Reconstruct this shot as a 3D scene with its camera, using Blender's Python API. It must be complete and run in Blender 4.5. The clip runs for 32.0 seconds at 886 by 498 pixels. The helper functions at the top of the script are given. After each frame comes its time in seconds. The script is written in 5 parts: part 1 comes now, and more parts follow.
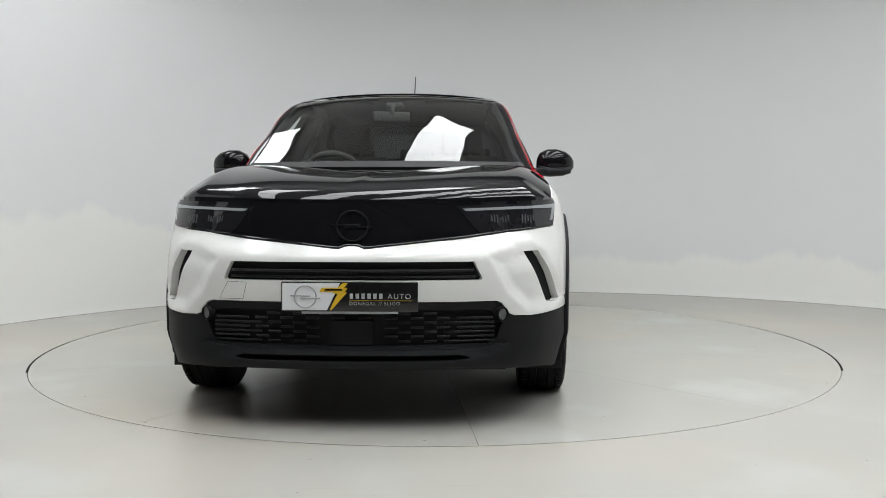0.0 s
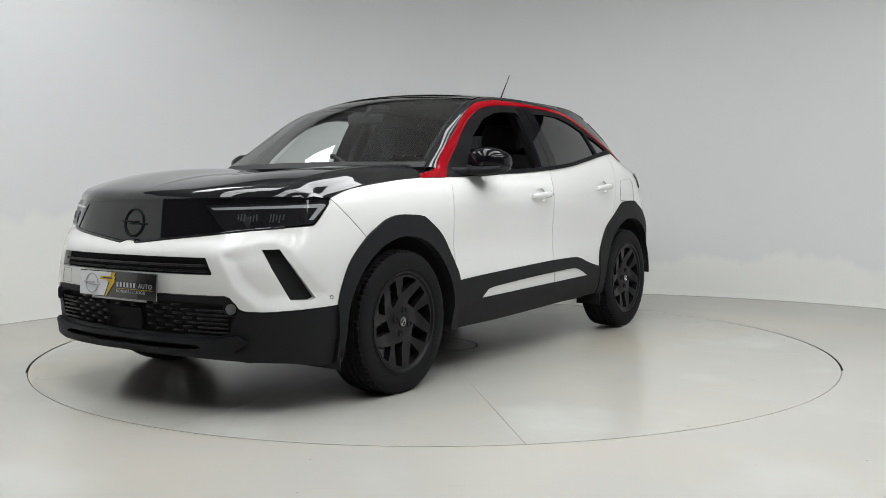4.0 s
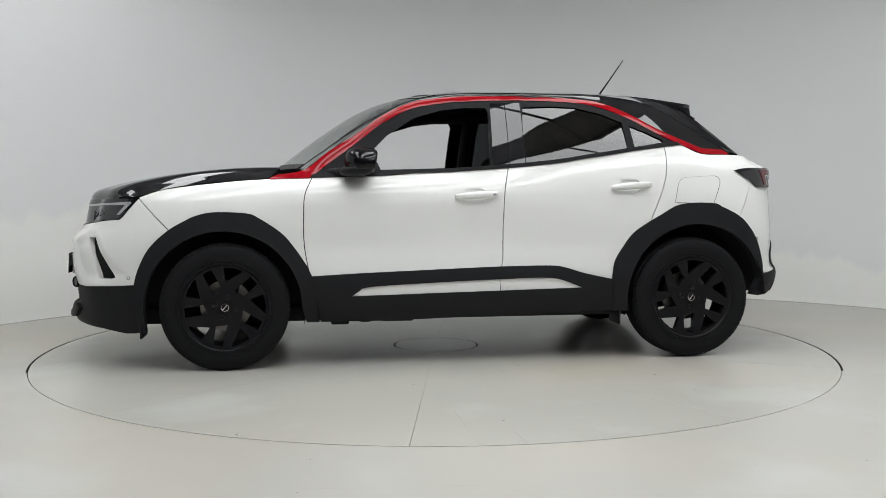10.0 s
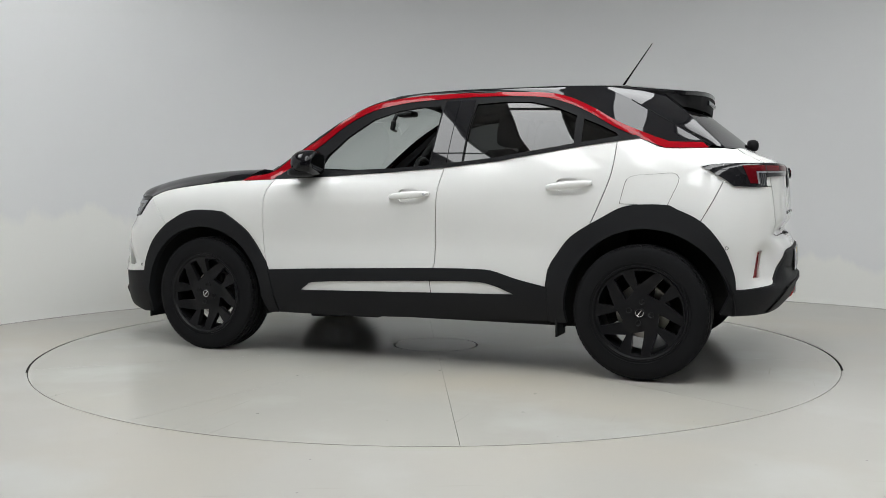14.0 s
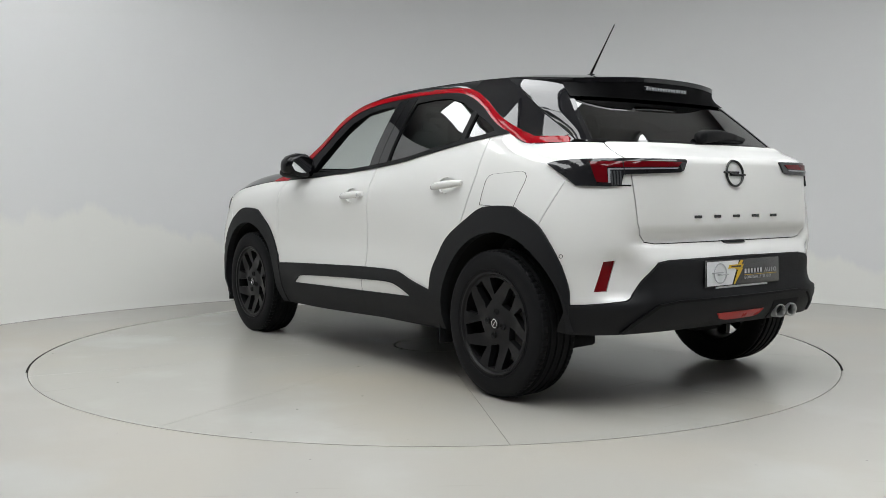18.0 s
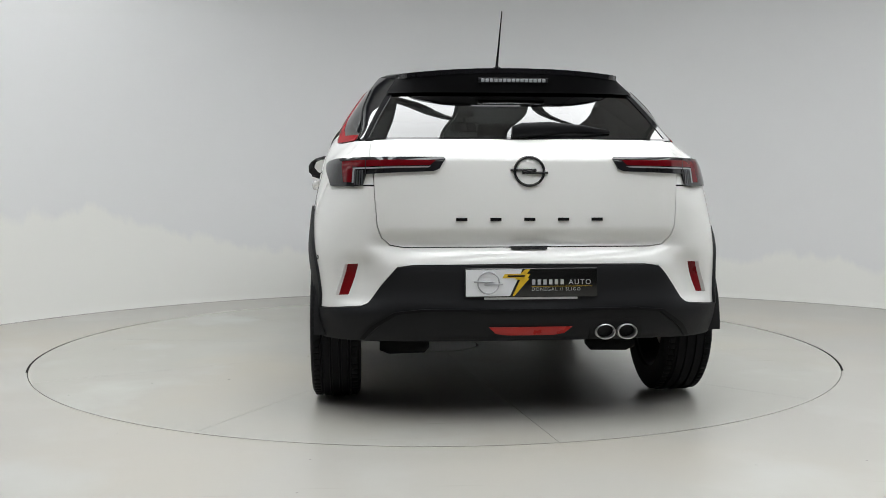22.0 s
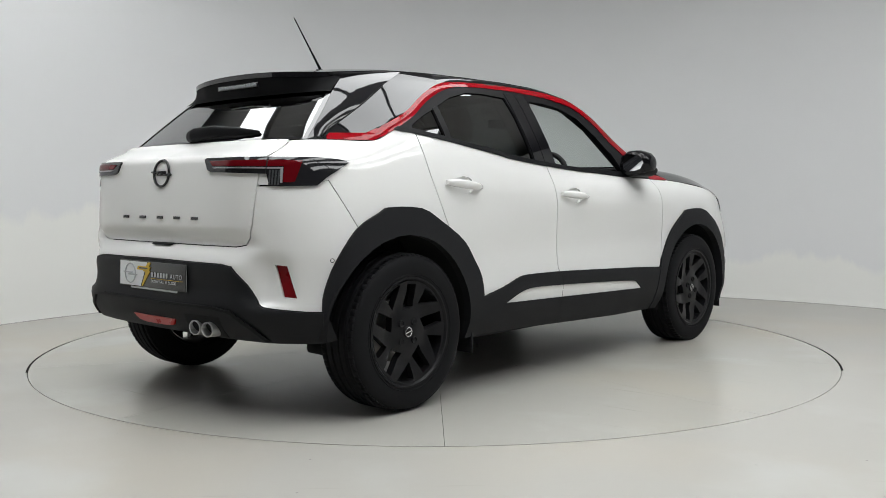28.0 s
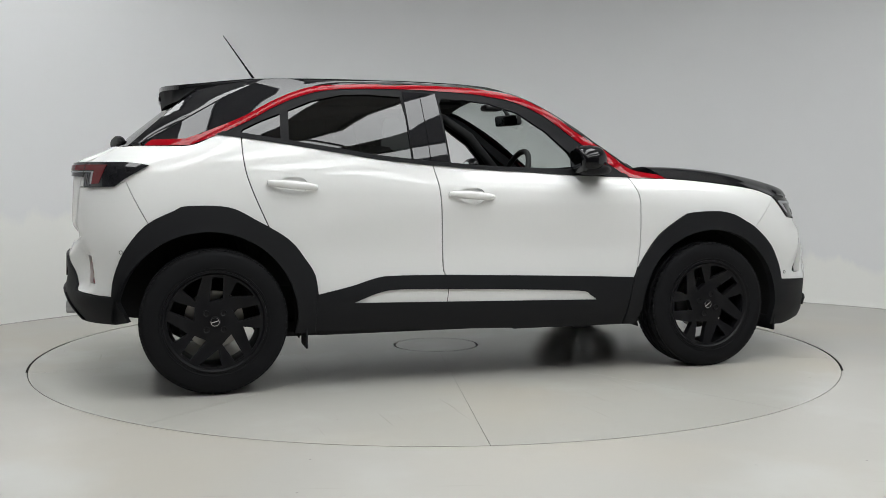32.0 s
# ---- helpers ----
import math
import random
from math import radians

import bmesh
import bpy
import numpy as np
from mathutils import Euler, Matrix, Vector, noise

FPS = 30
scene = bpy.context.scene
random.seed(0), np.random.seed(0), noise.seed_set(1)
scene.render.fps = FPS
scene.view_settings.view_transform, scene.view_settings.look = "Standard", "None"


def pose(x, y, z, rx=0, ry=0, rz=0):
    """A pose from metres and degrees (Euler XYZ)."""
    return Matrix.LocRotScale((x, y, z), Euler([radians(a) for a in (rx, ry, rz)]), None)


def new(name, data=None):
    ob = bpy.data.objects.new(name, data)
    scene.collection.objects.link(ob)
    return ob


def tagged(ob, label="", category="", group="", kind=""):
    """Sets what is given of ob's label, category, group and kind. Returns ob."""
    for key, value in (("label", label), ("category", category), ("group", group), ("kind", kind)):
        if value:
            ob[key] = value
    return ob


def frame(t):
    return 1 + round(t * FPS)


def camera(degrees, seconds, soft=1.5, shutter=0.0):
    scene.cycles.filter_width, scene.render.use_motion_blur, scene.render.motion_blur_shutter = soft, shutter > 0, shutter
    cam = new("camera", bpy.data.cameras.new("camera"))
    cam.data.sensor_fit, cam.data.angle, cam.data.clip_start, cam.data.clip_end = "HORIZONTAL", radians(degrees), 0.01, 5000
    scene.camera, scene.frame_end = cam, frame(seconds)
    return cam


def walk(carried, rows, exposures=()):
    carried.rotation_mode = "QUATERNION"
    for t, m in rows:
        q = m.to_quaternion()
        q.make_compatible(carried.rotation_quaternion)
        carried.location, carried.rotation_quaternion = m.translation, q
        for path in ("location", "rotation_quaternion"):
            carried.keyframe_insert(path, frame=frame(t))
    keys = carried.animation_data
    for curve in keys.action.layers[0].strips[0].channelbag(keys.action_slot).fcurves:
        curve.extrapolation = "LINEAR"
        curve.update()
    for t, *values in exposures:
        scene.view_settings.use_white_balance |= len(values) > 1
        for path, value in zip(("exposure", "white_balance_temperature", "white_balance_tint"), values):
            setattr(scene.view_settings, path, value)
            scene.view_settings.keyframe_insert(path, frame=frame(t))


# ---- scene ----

from mathutils.geometry import delaunay_2d_cdt

# ---- camera: it stands still, the turntable turns before it ----
cam = camera(51.04, 32.0, soft=0.6)
EYE = pose(0, -5.608, 0.9275, 90 - 3.52, 0.06, -0.46)
walk(cam, [(0.0, EYE), (32.0, EYE)], [(0.0, 0.10), (4.0, 0.08), (8.0, 0.0), (11.0, -0.08), (15.0, -0.08), (18.0, -0.07), (22.0, 0.04), (25.0, 0.04), (29.0, -0.04), (32.0, -0.06)])


def turn(t):
    """The turntable's angle in degrees at t seconds."""
    return -0.33 - 8.0 * t + 0.0367 * t**2 - 3.06e-3 * t**3 + 1.104e-4 * t**4 - 1.43e-6 * t**5


# where the car stands on the turntable: x runs from its front axle to the rear, y to its right
CAR = pose(-0.2724, -1.1936, 0, 0, 0, 87.17)

# ---- world and light ----
world = bpy.data.worlds.new("world")
scene.world = world
world.use_nodes = True
world.node_tree.nodes["Background"].inputs[0].default_value = (0.75, 0.8, 0.85, 1)
world.node_tree.nodes["Background"].inputs[1].default_value = 0.05
PANEL_POWER = 6.75


# ---- materials ----
def material(name, colour, rough=0.5, metal=0.0, coat=0.0, spread=0.06, scale=6.0, bump=0.0, fine=60.0, rough_spread=0.08, spec=0.5):
    """A surface whose colour and gloss vary at a coarse and a fine scale."""
    m = bpy.data.materials.new(name)
    m.use_nodes = True
    nt = m.node_tree
    b = nt.nodes["Principled BSDF"]
    b.inputs["Metallic"].default_value = metal
    b.inputs["Coat Weight"].default_value = coat
    b.inputs["Specular IOR Level"].default_value = spec
    b.inputs["Coat Roughness"].default_value = 0.03
    tc = nt.nodes.new("ShaderNodeTexCoord")
    n1 = nt.nodes.new("ShaderNodeTexNoise")
    n1.inputs["Scale"].default_value = scale
    n1.inputs["Detail"].default_value = 6
    n2 = nt.nodes.new("ShaderNodeTexNoise")
    n2.inputs["Scale"].default_value = fine
    n2.inputs["Detail"].default_value = 3
    nt.links.new(tc.outputs["Object"], n1.inputs["Vector"])
    nt.links.new(tc.outputs["Object"], n2.inputs["Vector"])
    mix = nt.nodes.new("ShaderNodeMix")
    mix.data_type = "RGBA"
    mix.inputs[6].default_value = (*[c * (1 - spread) for c in colour], 1)
    mix.inputs[7].default_value = (*[min(1, c * (1 + spread)) for c in colour], 1)
    add = nt.nodes.new("ShaderNodeMath")
    add.operation = "MULTIPLY_ADD"
    add.inputs[1].default_value = 0.4
    nt.links.new(n2.outputs["Fac"], add.inputs[0])
    sc = nt.nodes.new("ShaderNodeMath")
    sc.operation = "MULTIPLY"
    sc.inputs[1].default_value = 0.6
    nt.links.new(n1.outputs["Fac"], sc.inputs[0])
    nt.links.new(sc.outputs[0], add.inputs[2])
    nt.links.new(add.outputs[0], mix.inputs["Factor"])
    nt.links.new(mix.outputs[2], b.inputs["Base Color"])
    mr = nt.nodes.new("ShaderNodeMapRange")
    mr.inputs["To Min"].default_value = max(0.0, rough - rough_spread)
    mr.inputs["To Max"].default_value = min(1.0, rough + rough_spread)
    nt.links.new(n1.outputs["Fac"], mr.inputs["Value"])
    nt.links.new(mr.outputs[0], b.inputs["Roughness"])
    if bump:
        bu = nt.nodes.new("ShaderNodeBump")
        bu.inputs["Strength"].default_value = bump
        bu.inputs["Distance"].default_value = 0.002
        nt.links.new(n2.outputs["Fac"], bu.inputs["Height"])
        nt.links.new(bu.outputs["Normal"], b.inputs["Normal"])
    return m


def glass_material(name, tint, rough=0.0, alpha=0.25):
    """A thin pane: a clear or tinted sheet with a mirror-like surface."""
    m = bpy.data.materials.new(name)
    m.use_nodes = True
    nt = m.node_tree
    nt.nodes.remove(nt.nodes["Principled BSDF"])
    out = nt.nodes["Material Output"]
    tr = nt.nodes.new("ShaderNodeBsdfTransparent")
    tr.inputs["Color"].default_value = (*tint, 1)
    gl = nt.nodes.new("ShaderNodeBsdfGlossy")
    gl.inputs["Roughness"].default_value = rough
    lw = nt.nodes.new("ShaderNodeLayerWeight")
    pw = nt.nodes.new("ShaderNodeMath")
    pw.operation = "POWER"
    pw.inputs[1].default_value = 2.5
    nt.links.new(lw.outputs["Facing"], pw.inputs[0])
    fr = nt.nodes.new("ShaderNodeMath")
    fr.operation = "MULTIPLY_ADD"
    fr.inputs[1].default_value = 0.75
    fr.inputs[2].default_value = 0.05
    nt.links.new(pw.outputs[0], fr.inputs[0])
    mx = nt.nodes.new("ShaderNodeMixShader")
    nt.links.new(fr.outputs[0], mx.inputs[0])
    nt.links.new(tr.outputs[0], mx.inputs[1])
    nt.links.new(gl.outputs[0], mx.inputs[2])
    nt.links.new(mx.outputs[0], out.inputs["Surface"])
    return m


def glow_material(name, colour, power):
    m = bpy.data.materials.new(name)
    m.use_nodes = True
    b = m.node_tree.nodes["Principled BSDF"]
    b.inputs["Base Color"].default_value = (*colour, 1)
    b.inputs["Emission Color"].default_value = (*colour, 1)
    b.inputs["Emission Strength"].default_value = power
    return m


WHITE = material("white_paint", (0.76, 0.76, 0.745), 0.6, coat=1.0, spread=0.006, scale=2.0, rough_spread=0.015, spec=0.0)
BLACK = material("gloss_black_paint", (0.0075, 0.0075, 0.0090), 0.12, coat=1.0, spread=0.2, rough_spread=0.03, spec=0.0)
RED = material("red_paint", (0.26, 0.003, 0.008), 0.34, coat=0.5, spread=0.08, fine=300.0, rough_spread=0.05, spec=0.0)
CLAD = material("grained_black_plastic", (0.0095, 0.0100, 0.0115), 0.6, spread=0.15, bump=0.25, fine=500.0, spec=0.22)
TRIM = material("satin_black_trim", (0.007, 0.007, 0.008), 0.5, spread=0.2, spec=0.1)
SPOILER = material("matt_black_spoiler", (0.004, 0.004, 0.0045), 0.6, spread=0.2, spec=0.06)
SHELL = material("dark_underbody", (0.020, 0.020, 0.021), 0.8, spread=0.3, spec=0.1)
MESH = material("black_grille_plastic", (0.018, 0.018, 0.020), 0.38, spread=0.2, spec=0.25)
RUBBER = material("tyre_rubber", (0.0095, 0.0097, 0.0108), 0.65, spread=0.25, bump=0.3, fine=180.0, spec=0.11)
RIM = material("satin_black_alloy", (0.0068, 0.0068, 0.0080), 0.42, spread=0.2, spec=0.2)
STEEL = material("bare_steel", (0.33, 0.32, 0.30), 0.38, metal=1.0, spread=0.2)
CHROME = material("chrome", (0.75, 0.75, 0.76), 0.1, metal=1.0, spread=0.03)
PIPE = material("brushed_tailpipe_steel", (0.50, 0.50, 0.50), 0.38, metal=0.85, spread=0.08)
MIRROR_CAP = material("black_mirror_cap", (0.005, 0.005, 0.006), 0.25, coat=0.6, spread=0.2, spec=0.0)
SILVER = material("silver_print", (0.45, 0.46, 0.48), 0.4, metal=0.3, spread=0.05)
LENS = material("smoked_lamp_housing", (0.014, 0.014, 0.016), 0.08, coat=1.0, spread=0.3, spec=0.0)
LAMP_GREY = material("grey_lamp_insert", (0.085, 0.088, 0.095), 0.2, metal=0.3, coat=0.5, spread=0.25, scale=40.0)
FOG_GLASS = material("ribbed_fog_glass", (0.11, 0.115, 0.12), 0.3, coat=0.5, spread=0.5, scale=60.0)
LAMP_LINE = material("white_light_guide", (0.26, 0.27, 0.285), 0.3, coat=0.6, spread=0.08)
LAMP_RED = material("red_lamp_lens", (0.11, 0.003, 0.006), 0.12, coat=0.8, spec=0.0, spread=0.15, scale=40.0)
FOG_RED = material("bright_red_lens", (0.42, 0.012, 0.010), 0.3, coat=0.4, spread=0.25, scale=14.0, fine=300.0, spec=0.2)
REFLECT = material("red_reflector", (0.19, 0.004, 0.007), 0.3, coat=0.3, spread=0.2, fine=400.0, bump=0.3, spec=0.2)
PLATE_WHITE = material("white_plate", (0.72, 0.73, 0.75), 0.4, spread=0.03)
PLATE_BLACK = material("black_plate", (0.006, 0.006, 0.006), 0.25, coat=0.5, spread=0.1)
YELLOW = material("yellow_print", (0.62, 0.40, 0.015), 0.45, spread=0.05)
FABRIC = material("charcoal_seat_fabric", (0.012, 0.012, 0.013), 0.9, spread=0.3, bump=0.5, fine=250.0)
INNER = material("black_cabin_plastic", (0.010, 0.010, 0.011), 0.6, spread=0.2, bump=0.2, fine=300.0)
LINER = material("dark_grey_headliner", (0.020, 0.020, 0.021), 0.9, spread=0.15, fine=200.0)
MIRROR = material("mirror_glass", (0.8, 0.82, 0.84), 0.03, metal=1.0, spread=0.02, rough_spread=0.01)
GLASS = glass_material("clear_glass", (0.80, 0.86, 0.83))
SIDE_GLASS = glass_material("side_glass", (0.90, 0.93, 0.92))
PRIVACY = glass_material("privacy_glass", (0.045, 0.05, 0.05))
STICKER = material("white_sticker", (0.7, 0.7, 0.68), 0.6, spread=0.1)
TABLE = material("turntable_epoxy", (0.435, 0.424, 0.392), 0.24, spread=0.025, scale=1.3, fine=14.0, rough_spread=0.05)
FLOOR = material("floor_epoxy", (0.435, 0.424, 0.392), 0.30, spread=0.03, scale=0.9, fine=9.0, rough_spread=0.06)


def wear_floor(m, seed):
    """Warm blotches, faint drag marks and small dark specks on the coated floor."""
    nt = m.node_tree
    b = nt.nodes["Principled BSDF"]
    old = b.inputs["Base Color"].links[0].from_socket
    tc = nt.nodes.new("ShaderNodeTexCoord")

    def layer(base, tex_scale, stretch, turned, lo, hi, colour, detail=4):
        mp = nt.nodes.new("ShaderNodeMapping")
        mp.inputs["Location"].default_value = (seed * 3.1 + turned, seed * 1.7, 0)
        mp.inputs["Rotation"].default_value = (0, 0, turned)
        mp.inputs["Scale"].default_value = (1, stretch, 1)
        nt.links.new(tc.outputs["Object"], mp.inputs["Vector"])
        n = nt.nodes.new("ShaderNodeTexNoise")
        n.inputs["Scale"].default_value = tex_scale
        n.inputs["Detail"].default_value = detail
        nt.links.new(mp.outputs[0], n.inputs["Vector"])
        r = nt.nodes.new("ShaderNodeMapRange")
        for k, v in (("From Min", lo), ("From Max", hi), ("To Min", 0.0), ("To Max", 1.0)):
            r.inputs[k].default_value = v
        nt.links.new(n.outputs["Fac"], r.inputs["Value"])
        mix = nt.nodes.new("ShaderNodeMix")
        mix.data_type = "RGBA"
        nt.links.new(r.outputs[0], mix.inputs["Factor"])
        nt.links.new(base, mix.inputs[6])
        mix.inputs[7].default_value = (*colour, 1)
        return mix.outputs[2]

    c = layer(old, 0.55, 1, 0.3, 0.48, 0.74, (0.475, 0.437, 0.372))
    c = layer(c, 1.4, 1, 1.1, 0.55, 0.80, (0.50, 0.50, 0.475), 7)
    c = layer(c, 0.9, 22, 0.12, 0.70, 0.78, (0.36, 0.345, 0.31), 6)
    c = layer(c, 1.1, 26, 1.25, 0.70, 0.78, (0.34, 0.325, 0.29), 6)
    c = layer(c, 0.8, 24, 2.3, 0.71, 0.78, (0.37, 0.355, 0.32), 6)
    vo = nt.nodes.new("ShaderNodeTexVoronoi")
    vo.voronoi_dimensions = "2D"
    vo.inputs["Scale"].default_value = 2.6
    nt.links.new(tc.outputs["Object"], vo.inputs["Vector"])
    sep = nt.nodes.new("ShaderNodeSeparateColor")
    nt.links.new(vo.outputs["Color"], sep.inputs[0])
    size = nt.nodes.new("ShaderNodeMath")
    size.operation = "MULTIPLY_ADD"
    size.inputs[1].default_value = 0.05
    size.inputs[2].default_value = -0.032
    nt.links.new(sep.outputs[0], size.inputs[0])
    less = nt.nodes.new("ShaderNodeMath")
    less.operation = "LESS_THAN"
    nt.links.new(vo.outputs["Distance"], less.inputs[0])
    nt.links.new(size.outputs[0], less.inputs[1])
    soft = nt.nodes.new("ShaderNodeMath")
    soft.operation = "MULTIPLY"
    soft.inputs[1].default_value = 0.6
    nt.links.new(less.outputs[0], soft.inputs[0])
    mix = nt.nodes.new("ShaderNodeMix")
    mix.data_type = "RGBA"
    nt.links.new(soft.outputs[0], mix.inputs["Factor"])
    nt.links.new(c, mix.inputs[6])
    mix.inputs[7].default_value = (0.10, 0.095, 0.085, 1)
    nt.links.new(mix.outputs[2], b.inputs["Base Color"])


wear_floor(TABLE, 1.0)
wear_floor(FLOOR, 2.0)
GAP = material("dark_joint", (0.02, 0.02, 0.02), 0.8)
BASE_LINE = material("mottled_wall_joint", (0.47, 0.46, 0.44), 0.9, spread=0.7, scale=9.0, fine=40.0)
WALL = material("painted_wall", (0.76, 0.765, 0.77), 0.7, spread=0.03, scale=0.6, fine=5.0)


def patch_wall(m):
    """Fresh, lighter filler paint with a ragged upper edge, above the floor."""
    nt = m.node_tree
    b = nt.nodes["Principled BSDF"]
    old = b.inputs["Base Color"].links[0].from_socket
    tc = nt.nodes.new("ShaderNodeTexCoord")
    sep = nt.nodes.new("ShaderNodeSeparateXYZ")
    nt.links.new(tc.outputs["Object"], sep.inputs[0])
    flat = nt.nodes.new("ShaderNodeMapping")
    flat.inputs["Scale"].default_value = (1, 1, 0.35)
    nt.links.new(tc.outputs["Object"], flat.inputs["Vector"])
    big = nt.nodes.new("ShaderNodeTexNoise")
    big.inputs["Scale"].default_value = 0.75
    big.inputs["Detail"].default_value = 9
    big.inputs["Roughness"].default_value = 0.62
    nt.links.new(flat.outputs[0], big.inputs["Vector"])
    # the patches reach higher towards the wall's left end
    left = nt.nodes.new("ShaderNodeMapRange")
    for k, v in (("From Min", -0.6), ("From Max", -3.4), ("To Min", 0.0), ("To Max", 0.52)):
        left.inputs[k].default_value = v
    nt.links.new(sep.outputs["X"], left.inputs["Value"])
    lim = nt.nodes.new("ShaderNodeMath")
    lim.operation = "MULTIPLY_ADD"
    lim.inputs[1].default_value = 1.1
    nt.links.new(big.outputs["Fac"], lim.inputs[0])
    nt.links.new(left.outputs[0], lim.inputs[2])
    drop = nt.nodes.new("ShaderNodeMath")
    drop.operation = "SUBTRACT"
    nt.links.new(lim.outputs[0], drop.inputs[0])
    nt.links.new(sep.outputs["Z"], drop.inputs[1])
    edge = nt.nodes.new("ShaderNodeMapRange")
    edge.inputs["From Min"].default_value = 0.20
    edge.inputs["From Max"].default_value = 0.27
    nt.links.new(drop.outputs[0], edge.inputs["Value"])
    mix = nt.nodes.new("ShaderNodeMix")
    mix.data_type = "RGBA"
    nt.links.new(edge.outputs[0], mix.inputs["Factor"])
    nt.links.new(old, mix.inputs[6])
    mix.inputs[7].default_value = (0.83, 0.83, 0.80, 1)
    nt.links.new(mix.outputs[2], b.inputs["Base Color"])


patch_wall(WALL)
# walls out of view, toned by how much fill reaches the car
WALL_DARK = material("unseen_hall_wall", (0.16, 0.16, 0.165), 0.8, spread=0.1, scale=0.6)
CEIL = material("grey_ceiling", (0.62, 0.62, 0.62), 0.8, spread=0.15)
# ceiling out of view, kept dark to hold back fill
CEIL_DARK = material("unseen_hall_ceiling", (0.10, 0.10, 0.102), 0.8, spread=0.15)
PANEL = glow_material("light_panel", (0.97, 0.99, 1.0), PANEL_POWER)
FRAME = material("panel_frame", (0.5, 0.5, 0.5), 0.5)


# ---- building helpers ----
def part(name, bm, mat, parent, label="", place=None):
    """Links a bmesh as one mesh object under a thing or a part; place is applied to the mesh."""
    if place is not None:
        bm.transform(place)
    if isinstance(bm, bpy.types.Mesh):
        me = bm
    else:
        me = bpy.data.meshes.new(name)
        bm.normal_update()
        lay = bm.verts.layers.float_vector.get("nrm")
        turned = None
        if lay:
            rot = place.to_3x3() if place is not None else Matrix.Identity(3)
            turned = [tuple(rot @ l.vert[lay]) if f.smooth and l.vert[lay].length > 0.5 else tuple(f.normal) for f in bm.faces for l in f.loops]
        bm.to_mesh(me)
        bm.free()
        me.materials.append(mat)
        if turned:
            me.normals_split_custom_set(turned)
    ob = new(name, me)
    ob.parent = parent
    if label:
        tagged(ob, label)
    return ob


def carpart(name, bm, mat, parent, label=""):
    return part(name, bm, mat, parent, label, CAR)


def mirrored(bm):
    """A copy of bm on the car's other side."""
    out = bm.copy()
    out.transform(Matrix.Diagonal((1, -1, 1, 1)))
    bmesh.ops.reverse_faces(out, faces=out.faces)
    lay = out.verts.layers.float_vector.get("nrm")
    if lay:
        for v in out.verts:
            v[lay] = (v[lay].x, -v[lay].y, v[lay].z)
    return out


def both(name, bm, mat, parent, label=""):
    """The part on the car's left side and its mirror image on the right."""
    other = mirrored(bm)
    parents = parent if isinstance(parent, tuple) else (parent, parent)
    return carpart(name, bm, mat, parents[0], label), carpart(name, other, mat, parents[1], label)


def spline(points, n=6):
    """A smooth open curve through the points."""
    p = np.array(points, float)
    if len(p) < 3:
        return [tuple(q) for q in p]
    e = np.vstack([2 * p[0] - p[1], p, 2 * p[-1] - p[-2]])
    out = []
    for i in range(1, len(e) - 2):
        a, b, c, d = e[i - 1 : i + 3]
        for k in range(n):
            t = k / n
            out.append(tuple(0.5 * (2 * b + (c - a) * t + (2 * a - 5 * b + 4 * c - d) * t**2 + (3 * b - a - 3 * c + d) * t**3)))
    out.append(tuple(p[-1]))
    return out


def loop(*curves):
    """A closed outline out of curves that meet in corners."""
    out = []
    for c in curves:
        for q in c:
            if not out or math.dist(out[-1], q) > 1e-4:
                out.append(tuple(q))
    if math.dist(out[0], out[-1]) < 1e-4:
        out.pop()
    return out


def resample(pts, step):
    out = []
    for a, b in zip(pts, pts[1:] + pts[:1]):
        n = max(1, math.ceil(math.dist(a, b) / step))
        out += [(a[0] + (b[0] - a[0]) * k / n, a[1] + (b[1] - a[1]) * k / n) for k in range(n)]
    return out


def inside(px, py, pts):
    hit = np.zeros(len(px), bool)
    for (x0, y0), (x1, y1) in zip(pts, pts[1:] + pts[:1]):
        if y0 == y1:
            continue
        cross = ((y0 > py) != (y1 > py)) & (px < (x1 - x0) * (py - y0) / (y1 - y0) + x0)
        hit ^= cross
    return hit


def fill(loops, step):
    """Triangles that fill the first outline less the others."""
    rims = [resample(list(l), step) for l in loops]
    pts, edges = [], []
    for r in rims:
        k = len(pts)
        pts += r
        edges += [(k + i, k + (i + 1) % len(r)) for i in range(len(r))]
    a = np.array(pts)
    lo, hi = a.min(0), a.max(0)
    gx, gy = np.meshgrid(np.arange(lo[0] + step / 2, hi[0], step), np.arange(lo[1] + step / 2, hi[1], step))
    gx, gy = gx.ravel(), gy.ravel()
    ok = np.zeros(len(gx), bool)
    for r in rims:
        ok ^= inside(gx, gy, r)
    gx, gy = gx[ok], gy[ok]
    if len(gx):
        d = np.min(np.hypot(gx[:, None] - a[None, :, 0], gy[:, None] - a[None, :, 1]), 1)
        keep = d > 0.45 * step
        pts = pts + list(zip(gx[keep], gy[keep]))
    res = delaunay_2d_cdt([Vector(p) for p in pts], edges, [], 0, 1e-6)
    v, faces = [(q.x, q.y) for q in res[0]], res[2]
    va = np.array(v)
    c = np.array([va[list(f)].mean(0) for f in faces])
    ok = np.zeros(len(c), bool)
    for r in rims:
        ok ^= inside(c[:, 0], c[:, 1], r)
    return v, [f for f, k in zip(faces, ok) if k]


